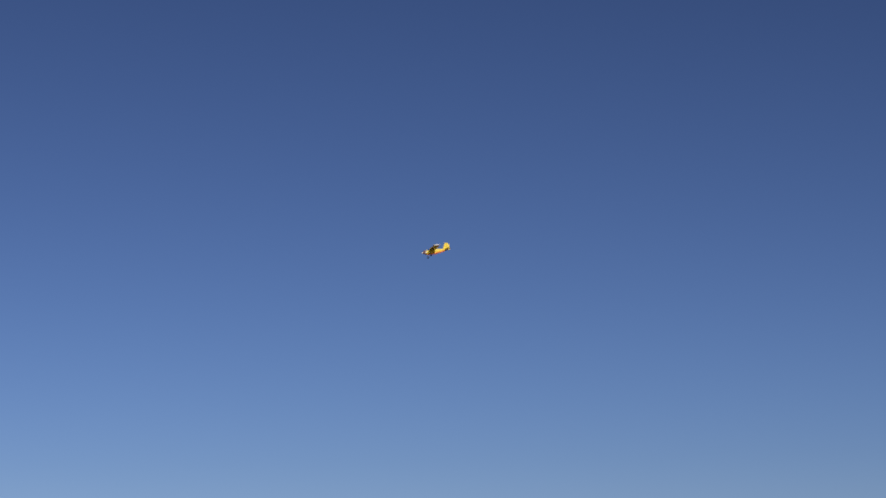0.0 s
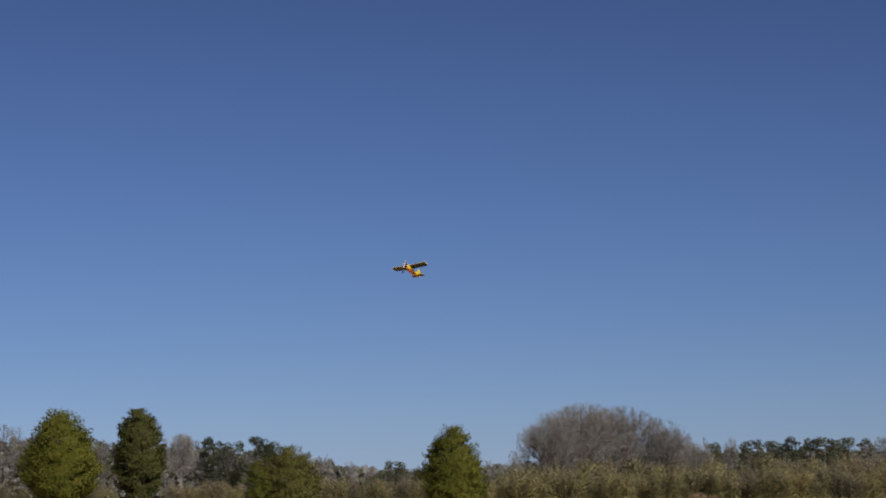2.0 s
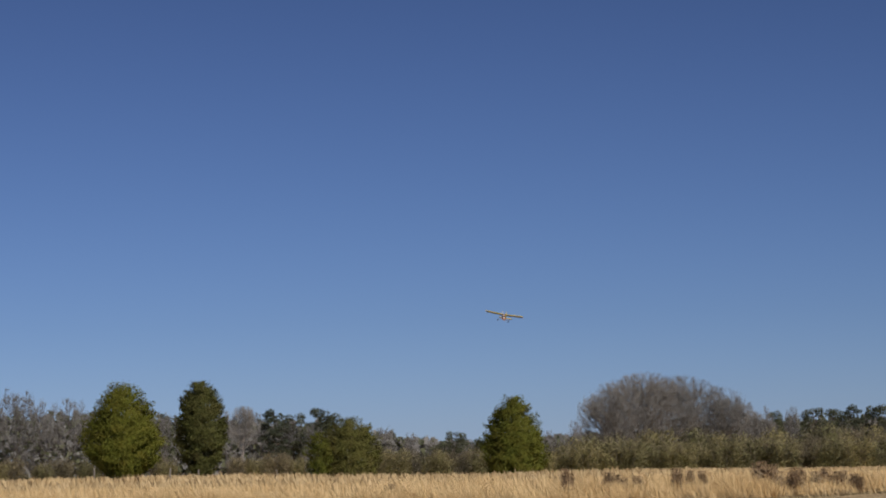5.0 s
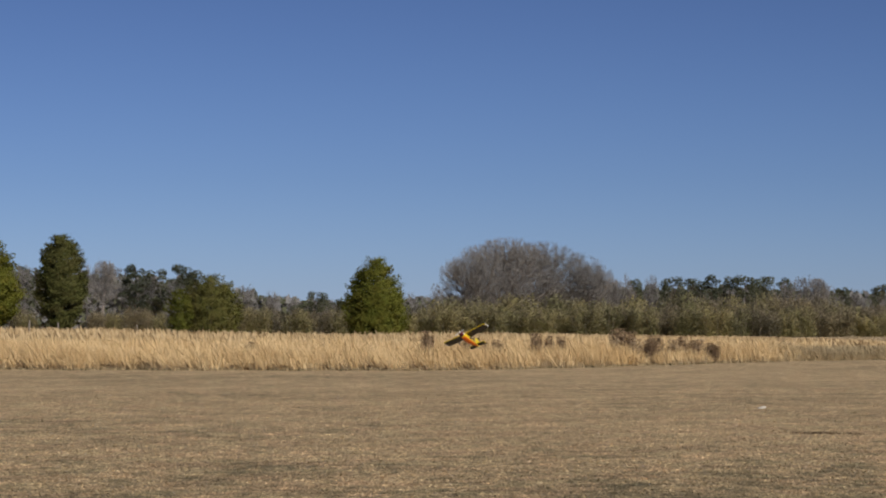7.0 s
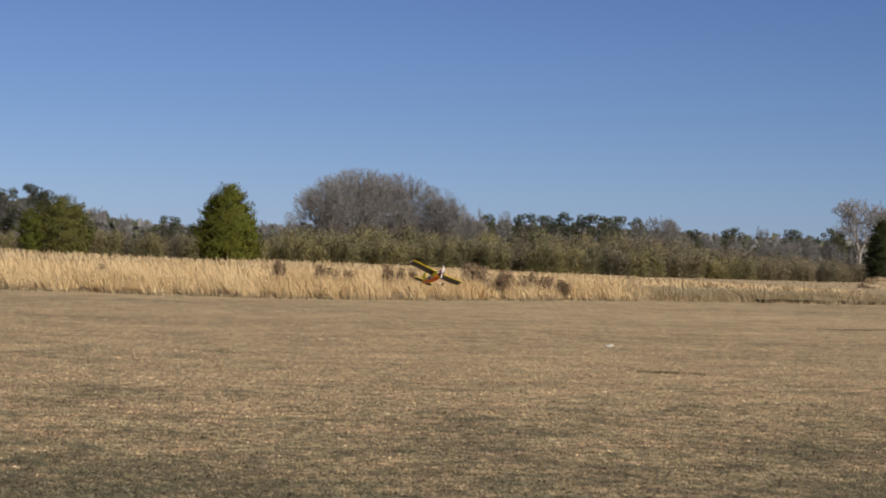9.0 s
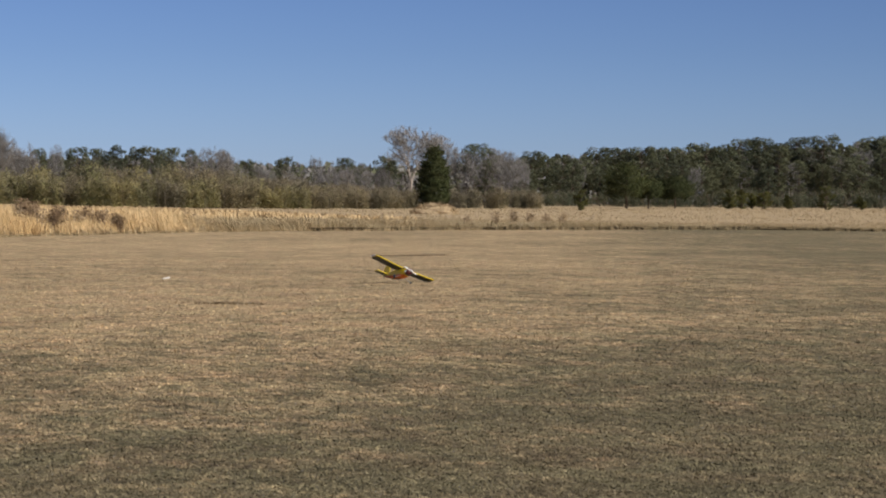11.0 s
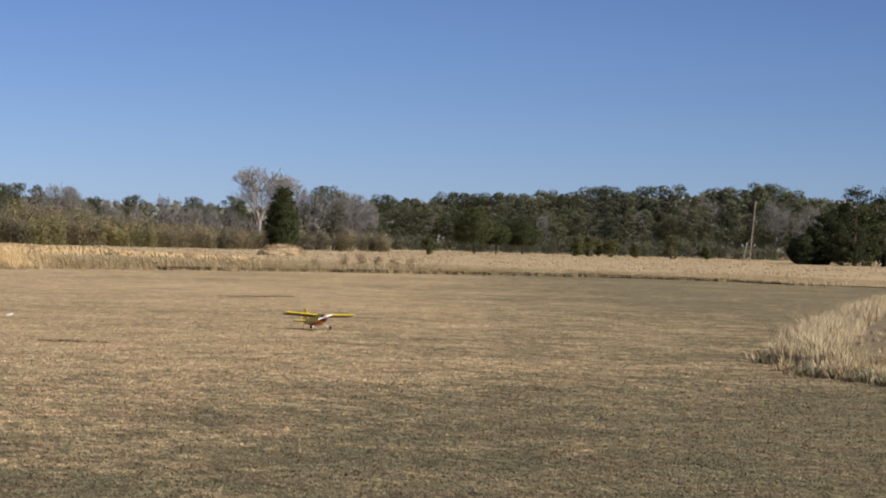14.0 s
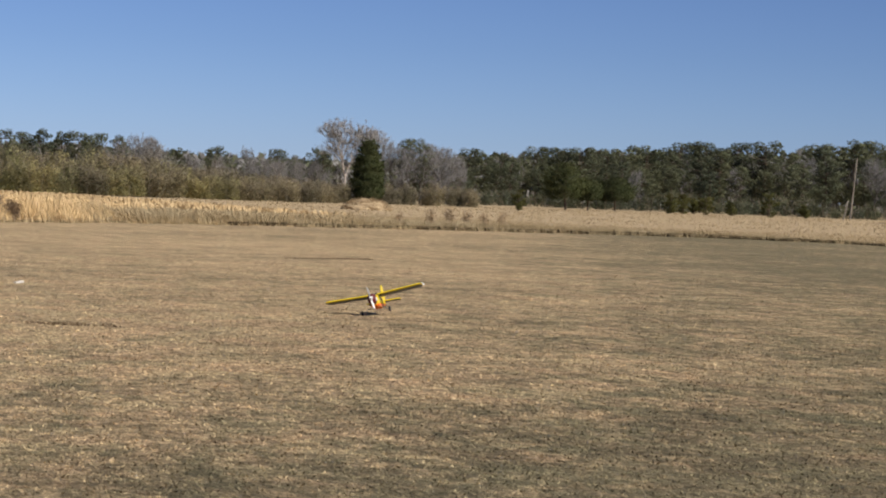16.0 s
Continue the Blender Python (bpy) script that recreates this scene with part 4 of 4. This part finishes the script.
def make_woods():
    pines = [pine_meshes(200 + k, 10.0, 4.2 + 0.5 * k, 0.22 + 0.05 * k) for k in range(4)]
    rows = [(-7.0, 290, 96), (-4.35, 285, 101), (-3.9, 292, 92), (-3.3, 288, 100), (-2.9, 290, 90), (-8.4, 300, 90), (0.0, 280, 54), (-0.35, 285, 34), (0.5, 290, 40),
            (7.7, 330, 74), (8.55, 335, 77), (9.0, 340, 74), (9.5, 338, 80), (9.9, 342, 78), (10.3, 340, 79), (10.8, 345, 77), (11.2, 340, 74), (12.6, 345, 58), (13.5, 320, 63), (14.9, 325, 62), (15.4, 330, 52), (16.0, 310, 60), (15.9, 315, 66)]
    rows += [(18.15, 300, 88), (18.4, 304, 78)]
    rng = np.random.default_rng(77)
    for az in np.arange(19.3, 30.4, 0.25):
        el = float(np.interp(az, [19, 20, 21, 22, 23, 24, 25, 26, 27, 28.1, 29, 30, 30.6], [72, 78, 79, 80, 90, 96, 104, 102, 104, 114, 106, 96, 100]))
        rows.append((az + rng.uniform(-0.12, 0.12), rng.uniform(370, 430), el * rng.uniform(0.80, 1.06)))
        if rng.random() < 0.75:
            rows.append((az + rng.uniform(-0.15, 0.15), rng.uniform(345, 370), el * rng.uniform(0.45, 0.75)))
    for k, (az, d, el) in enumerate(rows):
        p = spot(az, d)
        h = (top_z(el, d) - ground_z(p)) / 10.0
        s = max(h * (1.08 if az > 19 else 0.95), 0.55)
        two_part("pine_tree", "dark green pine with clumped boughs in the wood", "tree", pines[k % 4], p, "trunk", (s, s, h), k * 47, "pines of the wood")
    brush = [brush_meshes(300 + k, 4.0, 5.5) for k in range(4)]
    grey = [brush_meshes(320 + k, 4.0, 5.5, 4600, GREY_BRUSH, 700) for k in range(2)]
    k = 0
    for az in np.arange(2.2, 16.4, 0.52):
        el = float(np.interp(az, [2, 3, 4, 6, 8, 10, 12, 14, 16.4], [26, 42, 50, 44, 50, 46, 38, 24, 10]))
        for back, share in ((0, 0.62), (9, 1.0)):
            d = 236 + back + rng.uniform(-3, 3) + max(0, az - 10) * 3
            p = spot(az + rng.uniform(-0.15, 0.15) + back * 0.02, d)
            h = top_z(el * share * rng.uniform(0.85, 1.1), d) / 4.0
            two_part("brush_thicket", "olive-brown winter brush along the field's far edge", "bush", grey[k % 2] if az > 11.5 + 3.5 * math.sin(k * 2.3) else brush[k % 4], p, "stem_clump", (h * 1.12, h * 1.0, h), k * 61, "brush along the field")
            k += 1
    for az, el in [(-11, 24), (-10.5, 30), (-9.9, 22), (-9.4, 28), (-8.8, 24), (-7.2, 26), (-6.9, 20), (-5.2, 22), (-4.8, 20), (-4.3, 28), (-3.9, 24), (-1.9, 26), (-1.5, 30), (-1.0, 24), (-0.5, 28), (0.1, 22), (0.5, 26),
                   (16.6, 8), (17.6, 10), (18.1, 12), (18.6, 14), (19.1, 10), (19.5, 8)]:
        d = 255 + rng.uniform(-6, 6) + (20 if az > 16 else 0)
        p = spot(az, d)
        h = (top_z(el, d) - ground_z(p)) / 4.0
        two_part("brush_thicket", "grey-brown winter brush under bare trees", "bush", grey[k % 2] if k % 2 or az > 12 else brush[k % 4], p, "stem_clump", (h, h, h), k * 61, "brush along the field")
        k += 1
    low = [brush_meshes(340 + k, 4.0, 7.0, 2400, PINE, 120) for k in range(2)]
    for az in np.arange(18.6, 31.0, 0.45):
        p = spot(az + rng.uniform(-0.1, 0.1), rng.uniform(338, 348))
        h = rng.uniform(0.45, 0.75)
        two_part("undergrowth", "low dark undergrowth along the wood's foot", "bush", low[k % 2], p, "stem_clump", (h * 1.4, h, h), k * 61, "undergrowth of the wood")
        k += 1
    # the depth of the wood, too far in to count its stems
    for name, x, label, n in (("woodland", PINE, "dense far woodland of dark pine", 42000), ("woodland", TWIG, "dense far woodland of grey-brown hardwood", 42000)):
        a = rng.uniform(-13, 36, n)
        el = np.interp(a, [-13, -9, -5, -3, -1, 1, 3, 7, 10, 13, 16, 20, 24, 28, 31, 36], [112, 112, 92, 80, 48, 36, 48, 62, 66, 54, 50, 72, 88, 100, 92, 92])
        d = 436 + rng.random(n) * 30
        z = (rng.random(n) ** 0.8) * (EYE + el * d / 4200 * (0.88 + 0.07 * np.sin(a * 5.3) * np.sin(a * 13.1) + 0.05 * np.sin(a * 31.7)))
        c = np.stack([d * np.sin(np.radians(a)), d * np.cos(np.radians(a)), z], 1)
        tagged(new(name, mesh_of(name, *sprays(rng, c, rng.normal(0, 1, (n, 3)), 1.3, 0.1, 0.6), x)), label, "woods", kind="stuff")


def make_field_marks():
    """Old posts by the cedars and a low heap of cut brush in the field."""
    for az, d, h, lean in ((-6.87, 196, 1.35, 3), (-6.17, 194, 1.2, -2), (-8.66, 198, 1.5, 2), (-4.3, 205, 1.1, -4)):
        p = spot(az, d)
        t = thing("post", "weathered grey wooden fence post by the cedars", "post", "old fence posts", at=pose(p.x, p.y, ground_z(p) - 0.05, 0, lean, -az))
        part("shaft", mesh_of("shaft", *tube([(0, 0, 0), (0, 0, h * 0.5), (0, 0, h), (0, 0, h + 0.03)], [0.075, 0.07, 0.065, 0.015], 8), GREY_WOOD), GREY_WOOD, t)
    rng = np.random.default_rng(8)
    p = spot(17.1, 190)
    t = thing("brush_heap", "low heap of pale cut brush in the dry field", "brush heap", at=pose(p.x, p.y, 0, 0, 0, -17))
    bm = bmesh.new()
    bmesh.ops.create_icosphere(bm, subdivisions=4, radius=1.0)
    for v in bm.verts:
        k = 1 + 0.18 * noise.noise(v.co * 2.1) + 0.08 * noise.noise(v.co * 6.0)
        v.co = Vector((v.co.x * 1.9 * k, v.co.y * 1.2 * k, max(v.co.z, -0.05) * 0.85 * k))
    part("mound", bm, STRAW_GROUND, t)
    n = 1500
    d = rng.normal(0, 1, (n, 3))
    d[:, 2] = np.abs(d[:, 2])
    d /= np.linalg.norm(d, axis=1)[:, None]
    tagged(part("cut_brush", mesh_of("cut_brush", *sprays(rng, d * (1.9, 1.2, 0.9), d, 0.3, 0.3, 0.16), DULL_STRAW), DULL_STRAW, t), kind="stuff")


make_field_marks()
make_single_trees()
make_bare_trees()
make_woods()


make_weeds()


# ---- pole, litter, weeds ----
def make_pole():
    p = spot(28.33, 300)
    t = thing("utility_pole", "weathered grey wooden utility pole leaning a little", "pole", at=pose(p.x, p.y, 0, 0, 4.2, -28))
    h = top_z(85, 300)
    part("shaft", mesh_of("shaft", *tube([(0, 0, -0.2), (0.01, 0, h * 0.5), (0, 0, h)], [0.105, 0.09, 0.07], 10), GREY_WOOD), GREY_WOOD, t)
    part("bracket", mesh_of("bracket", *tube([(0, 0.0, h - 0.35), (-0.3, 0, h - 0.25), (-0.42, 0, h - 0.1)], [0.04, 0.035, 0.03], 6), DARK_METAL), DARK_METAL, t)
    part("transformer", mesh_of("transformer", *tube([(0.3, 0, h * 0.58), (0.3, 0, h * 0.59), (0.3, 0, h * 0.67), (0.3, 0, h * 0.68)], [0.02, 0.16, 0.16, 0.02], 10), DARK_METAL), DARK_METAL, t)
    q = spot(28.17, 300)
    s = thing("post", "short pale wooden post leaning beside the utility pole", "post", at=pose(q.x, q.y, 0, 0, 12, -28))
    part("shaft", mesh_of("shaft", *tube([(0, 0, -0.2), (0, 0, 1.2), (0, 0, 2.5), (0, 0, 2.52)], [0.09, 0.085, 0.08, 0.02], 8), GREY_WOOD), GREY_WOOD, s)


make_pole()


def make_litter():
    bm = bmesh.new()
    bmesh.ops.create_grid(bm, x_segments=8, y_segments=5, size=0.5)
    rng = np.random.default_rng(4)
    for v in bm.verts:
        v.co.x *= 0.13
        v.co.y *= 0.09
        v.co.z = 0.026 + 0.012 * math.sin(v.co.x * 31) + rng.uniform(-0.008, 0.008)
    g = bmesh.ops.extrude_face_region(bm, geom=bm.faces[:])
    for v in g["geom"]:
        if isinstance(v, bmesh.types.BMVert):
            v.co.z -= 0.026
    ob = part("paper_scrap", bm, LITTER, None)
    ob.matrix_basis = pose(8.2, 43.6, 0.0, 0, 0, 15)
    tagged(ob, "crumpled white paper scrap lying on the mown turf", "litter")


make_litter()


# ---- model aeroplane ----
def loft(sections, cap=True):
    """Rings of (x, half width, z low, z high, roundness) along the fuselage, skinned."""
    bm = bmesh.new()
    rings = []
    for x, w, z0, z1, e in sections:
        c, hh = (z0 + z1) / 2, (z1 - z0) / 2
        ring = []
        for k in range(16):
            a = 2 * math.pi * (k + 0.5) / 16
            sx, sy = math.cos(a), math.sin(a)
            ring.append(bm.verts.new((x, w * math.copysign(abs(sx) ** e, sx), c + hh * math.copysign(abs(sy) ** e, sy))))
        rings.append(ring)
    for a, b in zip(rings, rings[1:]):
        for k in range(16):
            bm.faces.new((a[k], a[(k + 1) % 16], b[(k + 1) % 16], b[k]))
    if cap:
        bm.faces.new(rings[0])
        bm.faces.new(rings[-1])
    return bm


def slab(outline, thick, axis):
    """A panel with rounded edges from its outline in two coordinates; axis is the one across its thickness."""
    bm = bmesh.new()
    put = {1: lambda a, b, t: (a, t, b), 2: lambda a, b, t: (a, b, t)}[axis]
    n = len(outline)
    ca, cb = sum(p[0] for p in outline) / n, sum(p[1] for p in outline) / n
    rings = []
    for s, t in ((0.955, -0.5), (1.0, -0.2), (1.0, 0.2), (0.955, 0.5)):
        rings.append([bm.verts.new(put(ca + (a - ca) * s, cb + (b - cb) * s, t * thick)) for a, b in outline])
    for r0, r1 in zip(rings, rings[1:]):
        for k in range(n):
            bm.faces.new((r0[k], r0[(k + 1) % n], r1[(k + 1) % n], r1[k]))
    bm.faces.new(rings[0])
    bm.faces.new(rings[-1])
    return bm


def wing_half(side, y0=0.045, y1=0.635, lead=0.12, trail=-0.075):
    """Half of the main wing as an aerofoil with a rounded tip; the aileron closes its rear."""
    bm = bmesh.new()
    prof = [(0.0, 0.0), (0.02, 0.40), (0.10, 0.80), (0.28, 1.0), (0.6, 0.72), (1.0, 0.28), (1.0, -0.28), (0.6, -0.5), (0.28, -0.6), (0.10, -0.5), (0.02, -0.3)]
    rings = []
    for y, s, drop in ((y0, 1.0, 1), (0.3, 1.0, 1), (0.58, 1.0, 1), (0.622, 0.93, 0.8), (y1, 0.8, 0.3)):
        c = lead - trail
        mid = lead - c * 0.45
        rings.append([bm.verts.new((mid + (lead - u * c - mid) * s, side * y, 0.012 + y * 0.045 + h * 0.017 * drop)) for u, h in prof])
    for a, b in zip(rings, rings[1:]):
        for k in range(len(prof)):
            bm.faces.new((a[k], a[(k + 1) % len(prof)], b[(k + 1) % len(prof)], b[k]))
    bm.faces.new(rings[0])
    bm.faces.new(rings[-1])
    return bm


def wheel_mesh(r, w):
    prof = [(0.35 * r, -w / 2), (0.8 * r, -w / 2), (r, -w / 4), (r, w / 4), (0.8 * r, w / 2), (0.35 * r, w / 2)]
    n = 16
    v = [(math.cos(a) * q, y, math.sin(a) * q) for a in np.linspace(0, 2 * math.pi, n, endpoint=False) for q, y in prof]
    k = len(prof)
    f = [(i * k + j, i * k + (j + 1) % k, ((i + 1) % n) * k + (j + 1) % k, ((i + 1) % n) * k + j) for i in range(n) for j in range(k)]
    return v, f


def make_plane():
    t = thing("model_airplane", "yellow radio-controlled model airplane with orange belly and maroon nose, flying", "model airplane")
    body = part("fuselage", loft([(0.27, 0.045, -0.100, 0.000, 0.7), (0.20, 0.055, -0.130, 0.012, 0.6), (0.11, 0.058, -0.142, 0.018, 0.55), (0.08, 0.058, -0.144, 0.034, 0.5), (-0.12, 0.054, -0.142, 0.034, 0.5),
                                  (-0.18, 0.050, -0.132, 0.022, 0.55), (-0.36, 0.036, -0.098, 0.010, 0.6), (-0.55, 0.020, -0.060, 0.004, 0.7), (-0.60, 0.010, -0.048, 0.000, 0.8)]), YELLOW, t, "yellow film-covered fuselage", True)
    part("belly_panel", loft([(0.20, 0.050, -0.138, -0.104, 0.7), (0.05, 0.060, -0.150, -0.078, 0.6), (-0.14, 0.0565, -0.149, -0.076, 0.6), (-0.36, 0.0385, -0.105, -0.054, 0.6), (-0.54, 0.022, -0.064, -0.038, 0.7)]), ORANGE, body, "orange lower side", True)
    part("cowl", loft([(0.325, 0.030, -0.079, -0.011, 0.9), (0.318, 0.046, -0.097, 0.002, 0.8), (0.285, 0.052, -0.111, 0.008, 0.7), (0.235, 0.0575, -0.127, 0.016, 0.62)]), MAROON, body, "maroon nose cowl", True)
    part("stripe", loft([(0.262, 0.0590, -0.085, -0.030, 0.5), (0.235, 0.0600, -0.091, -0.028, 0.5), (0.205, 0.0600, -0.093, -0.028, 0.5)]), WHITE, body, "white band behind the nose", True)
    part("windscreen", loft([(0.150, 0.030, 0.008, 0.018, 0.7), (0.125, 0.050, 0.000, 0.028, 0.6), (0.085, 0.0595, -0.024, 0.032, 0.5)]), CANOPY, body, "smoked dark windscreen below the wing", True)
    for side in (1, -1):
        w = part("wing", wing_half(side), YELLOW, t, "yellow wing with rounded tip")
        # thin skins below wing and tailplane carry their shade as colour
        part("lower_skin", slab([(0.105, side * 0.06), (0.105, side * 0.575), (0.075, side * 0.618), (-0.072, side * 0.618), (-0.122, side * 0.58), (-0.122, side * 0.06)], 0.003, 2), UNDERSIDE_SHADE, w, "underside skin coloured dark for its shade").matrix_basis = pose(0, 0, -0.0045, side * 2.6)
        part("aileron", slab([(-0.078, side * 0.10), (-0.078, side * 0.60), (-0.118, side * 0.595), (-0.128, side * 0.10)], 0.011, 2), YELLOW, w).location.z = 0.03
        part("wing_tip_plate", slab([(0.085, -0.006), (0.06, 0.016), (-0.05, 0.012), (-0.11, 0.0), (-0.05, -0.014), (0.06, -0.012)], 0.006, 1), WHITE, w, "white tip plate").location = (0.0, side * 0.637, 0.040)
        part("lower_skin", slab([(-0.47, side * 0.02), (-0.49, side * 0.20), (-0.51, side * 0.218), (-0.615, side * 0.212), (-0.615, side * 0.03)], 0.002, 2), UNDERSIDE_SHADE, t, "tailplane underside skin coloured dark for its shade").location.z = -0.0235
        part("stabilizer", slab([(-0.46, side * 0.015), (-0.48, side * 0.20), (-0.50, side * 0.225), (-0.565, side * 0.225), (-0.565, side * 0.015)], 0.012, 2), YELLOW, t, "yellow tailplane half").location.z = -0.015
        part("elevator", slab([(-0.568, side * 0.03), (-0.568, side * 0.225), (-0.61, side * 0.22), (-0.635, side * 0.05)], 0.009, 2), YELLOW, t, "yellow elevator").location.z = -0.015
        leg = part("gear_leg", mesh_of("gear_leg", *tube([(0.10, side * 0.04, -0.135), (0.11, side * 0.10, -0.160), (0.115, side * 0.155, -0.198), (0.115, side * 0.19, -0.198)], [0.006, 0.005, 0.005, 0.004], 6), STEEL), STEEL, t, "bent wire landing gear leg")
        tyre = part("wheel", mesh_of("wheel", *wheel_mesh(0.036, 0.024), BLACK), BLACK, leg, "black rubber tyre", True)
        tyre.location = (0.115, side * 0.178, -0.198)
    part("fin", slab([(-0.41, 0.0), (-0.49, 0.17), (-0.515, 0.20), (-0.572, 0.20), (-0.572, -0.02)], 0.011, 1), YELLOW, t, "yellow fin")
    part("rudder", slab([(-0.576, -0.05), (-0.576, 0.205), (-0.62, 0.19), (-0.66, 0.10), (-0.65, -0.05)], 0.009, 1), YELLOW, t, "yellow rudder")
    part("tail_skid", mesh_of("tail_skid", *tube([(-0.57, 0, -0.05), (-0.60, 0, -0.07), (-0.625, 0, -0.090)], [0.005, 0.004, 0.004], 6), STEEL), STEEL, t)
    prop = new("propeller")
    prop.parent = t
    bm = bmesh.new()
    secs = []
    for y, c, tw in ((-0.150, 0.012, 0.2), (-0.10, 0.028, 0.35), (-0.04, 0.026, 0.6), (0.0, 0.014, 1.1), (0.04, 0.026, 2.54), (0.10, 0.028, 2.79), (0.150, 0.012, 2.94)):
        e = Vector((math.sin(tw), 0, math.cos(tw))) * c * 0.5
        q = Vector((math.cos(tw), 0, -math.sin(tw))) * 0.003
        if y > 0:
            e, q = -e, -q
        secs.append([bm.verts.new(Vector((0, y, 0)) + v) for v in (e, q, -e, -q)])
    for a, b in zip(secs, secs[1:]):
        for k in range(4):
            bm.faces.new((a[k], a[(k + 1) % 4], b[(k + 1) % 4], b[k]))
    bm.faces.new(secs[0])
    bm.faces.new(secs[-1])
    part("blade", bm, WHITE, prop, "pale two-bladed propeller")
    part("spinner", loft([(0.045, 0.002, -0.002, 0.002, 1), (0.035, 0.013, -0.013, 0.013, 1), (0.015, 0.022, -0.022, 0.022, 1), (-0.008, 0.025, -0.025, 0.025, 1)]), WHITE, prop, "white spinner", True)
    return t, prop


AIRPLANE, PROP = make_plane()


def motions():
    def flight(x, y, z, heading, climb, bank):
        """Where the aeroplane is; its heading clockwise from ahead, nose up, and the right wing down, in degrees."""
        h, c, b = radians(heading), radians(climb), radians(bank)
        f = Vector((math.sin(h) * math.cos(c), math.cos(h) * math.cos(c), math.sin(c)))
        left = Vector((-math.cos(h), math.sin(h), 0))
        left = left * math.cos(b) + f.cross(left) * math.sin(b)
        up = f.cross(left)
        m = Matrix((f, left, up)).transposed().to_4x4()
        m.translation = (x, y, z)
        return m

    rows = [
        (0.0, flight(3.50, 81.0, 13.75, 255, -8, 5)),
        (0.5, flight(2.76, 79.31, 11.68, 248, -11, 0)),
        (1.0, flight(1.84, 79.56, 9.76, 223, 19, -8)),
        (1.5, flight(1.11, 77.61, 9.28, 217, 20, -3)),
        (2.0, flight(0.61, 77.65, 8.95, 213, 23, 6)),
        (2.5, flight(0.19, 77.63, 9.16, 212, 37, -14)),
        (3.0, flight(0.53, 77.57, 9.80, 207, 34, -8)),
        (3.5, flight(1.23, 77.57, 9.68, 198, 24, 4)),
        (6.0, flight(2.22, 79.93, 4.08, 184, -7, -17)),
        (6.5, flight(3.49, 73.90, 3.01, 180, -5, 23)),
        (7.0, flight(3.88, 61.88, 1.25, 219, 24, 26)),
        (7.5, flight(3.45, 58.60, 1.13, 231, 31, -14)),
        (8.0, flight(2.96, 56.92, 1.10, 204, 33, -27)),
        (8.5, flight(3.76, 54.5, 1.38, 173, 25, -34)),
        (9.0, flight(5.81, 51.67, 1.19, 156, 16, -22)),
        (9.5, flight(8.16, 47.80, 0.61, 155, 15, 21)),
        (10.0, flight(9.85, 43.89, 0.23, 159, -2, -10)),
        (12.5, flight(13.05, 39.90, 0.24, 171, 18, -20)),
        (13.0, flight(12.84, 39.44, 0.235, 178, 10, -2)),
        (13.5, flight(12.68, 38.97, 0.235, 174, 10, 2)),
        (14.0, flight(12.60, 38.78, 0.235, 175, 9, -2)),
        (14.5, flight(12.85, 39.43, 0.235, 180, 7, -2)),
        (15.0, flight(12.67, 38.65, 0.235, 206, 9, 2)),
        (15.5, flight(12.46, 38.41, 0.235, 207, 9, 5)),
        (16.0, flight(11.66, 36.65, 0.24, 209, 7, 14)),
    ]
    walk(AIRPLANE, rows)
    walk(PROP, [(k * 0.1, pose(0.335, 0, -0.045, (k * 67) % 360)) for k in range(161)])


motions()
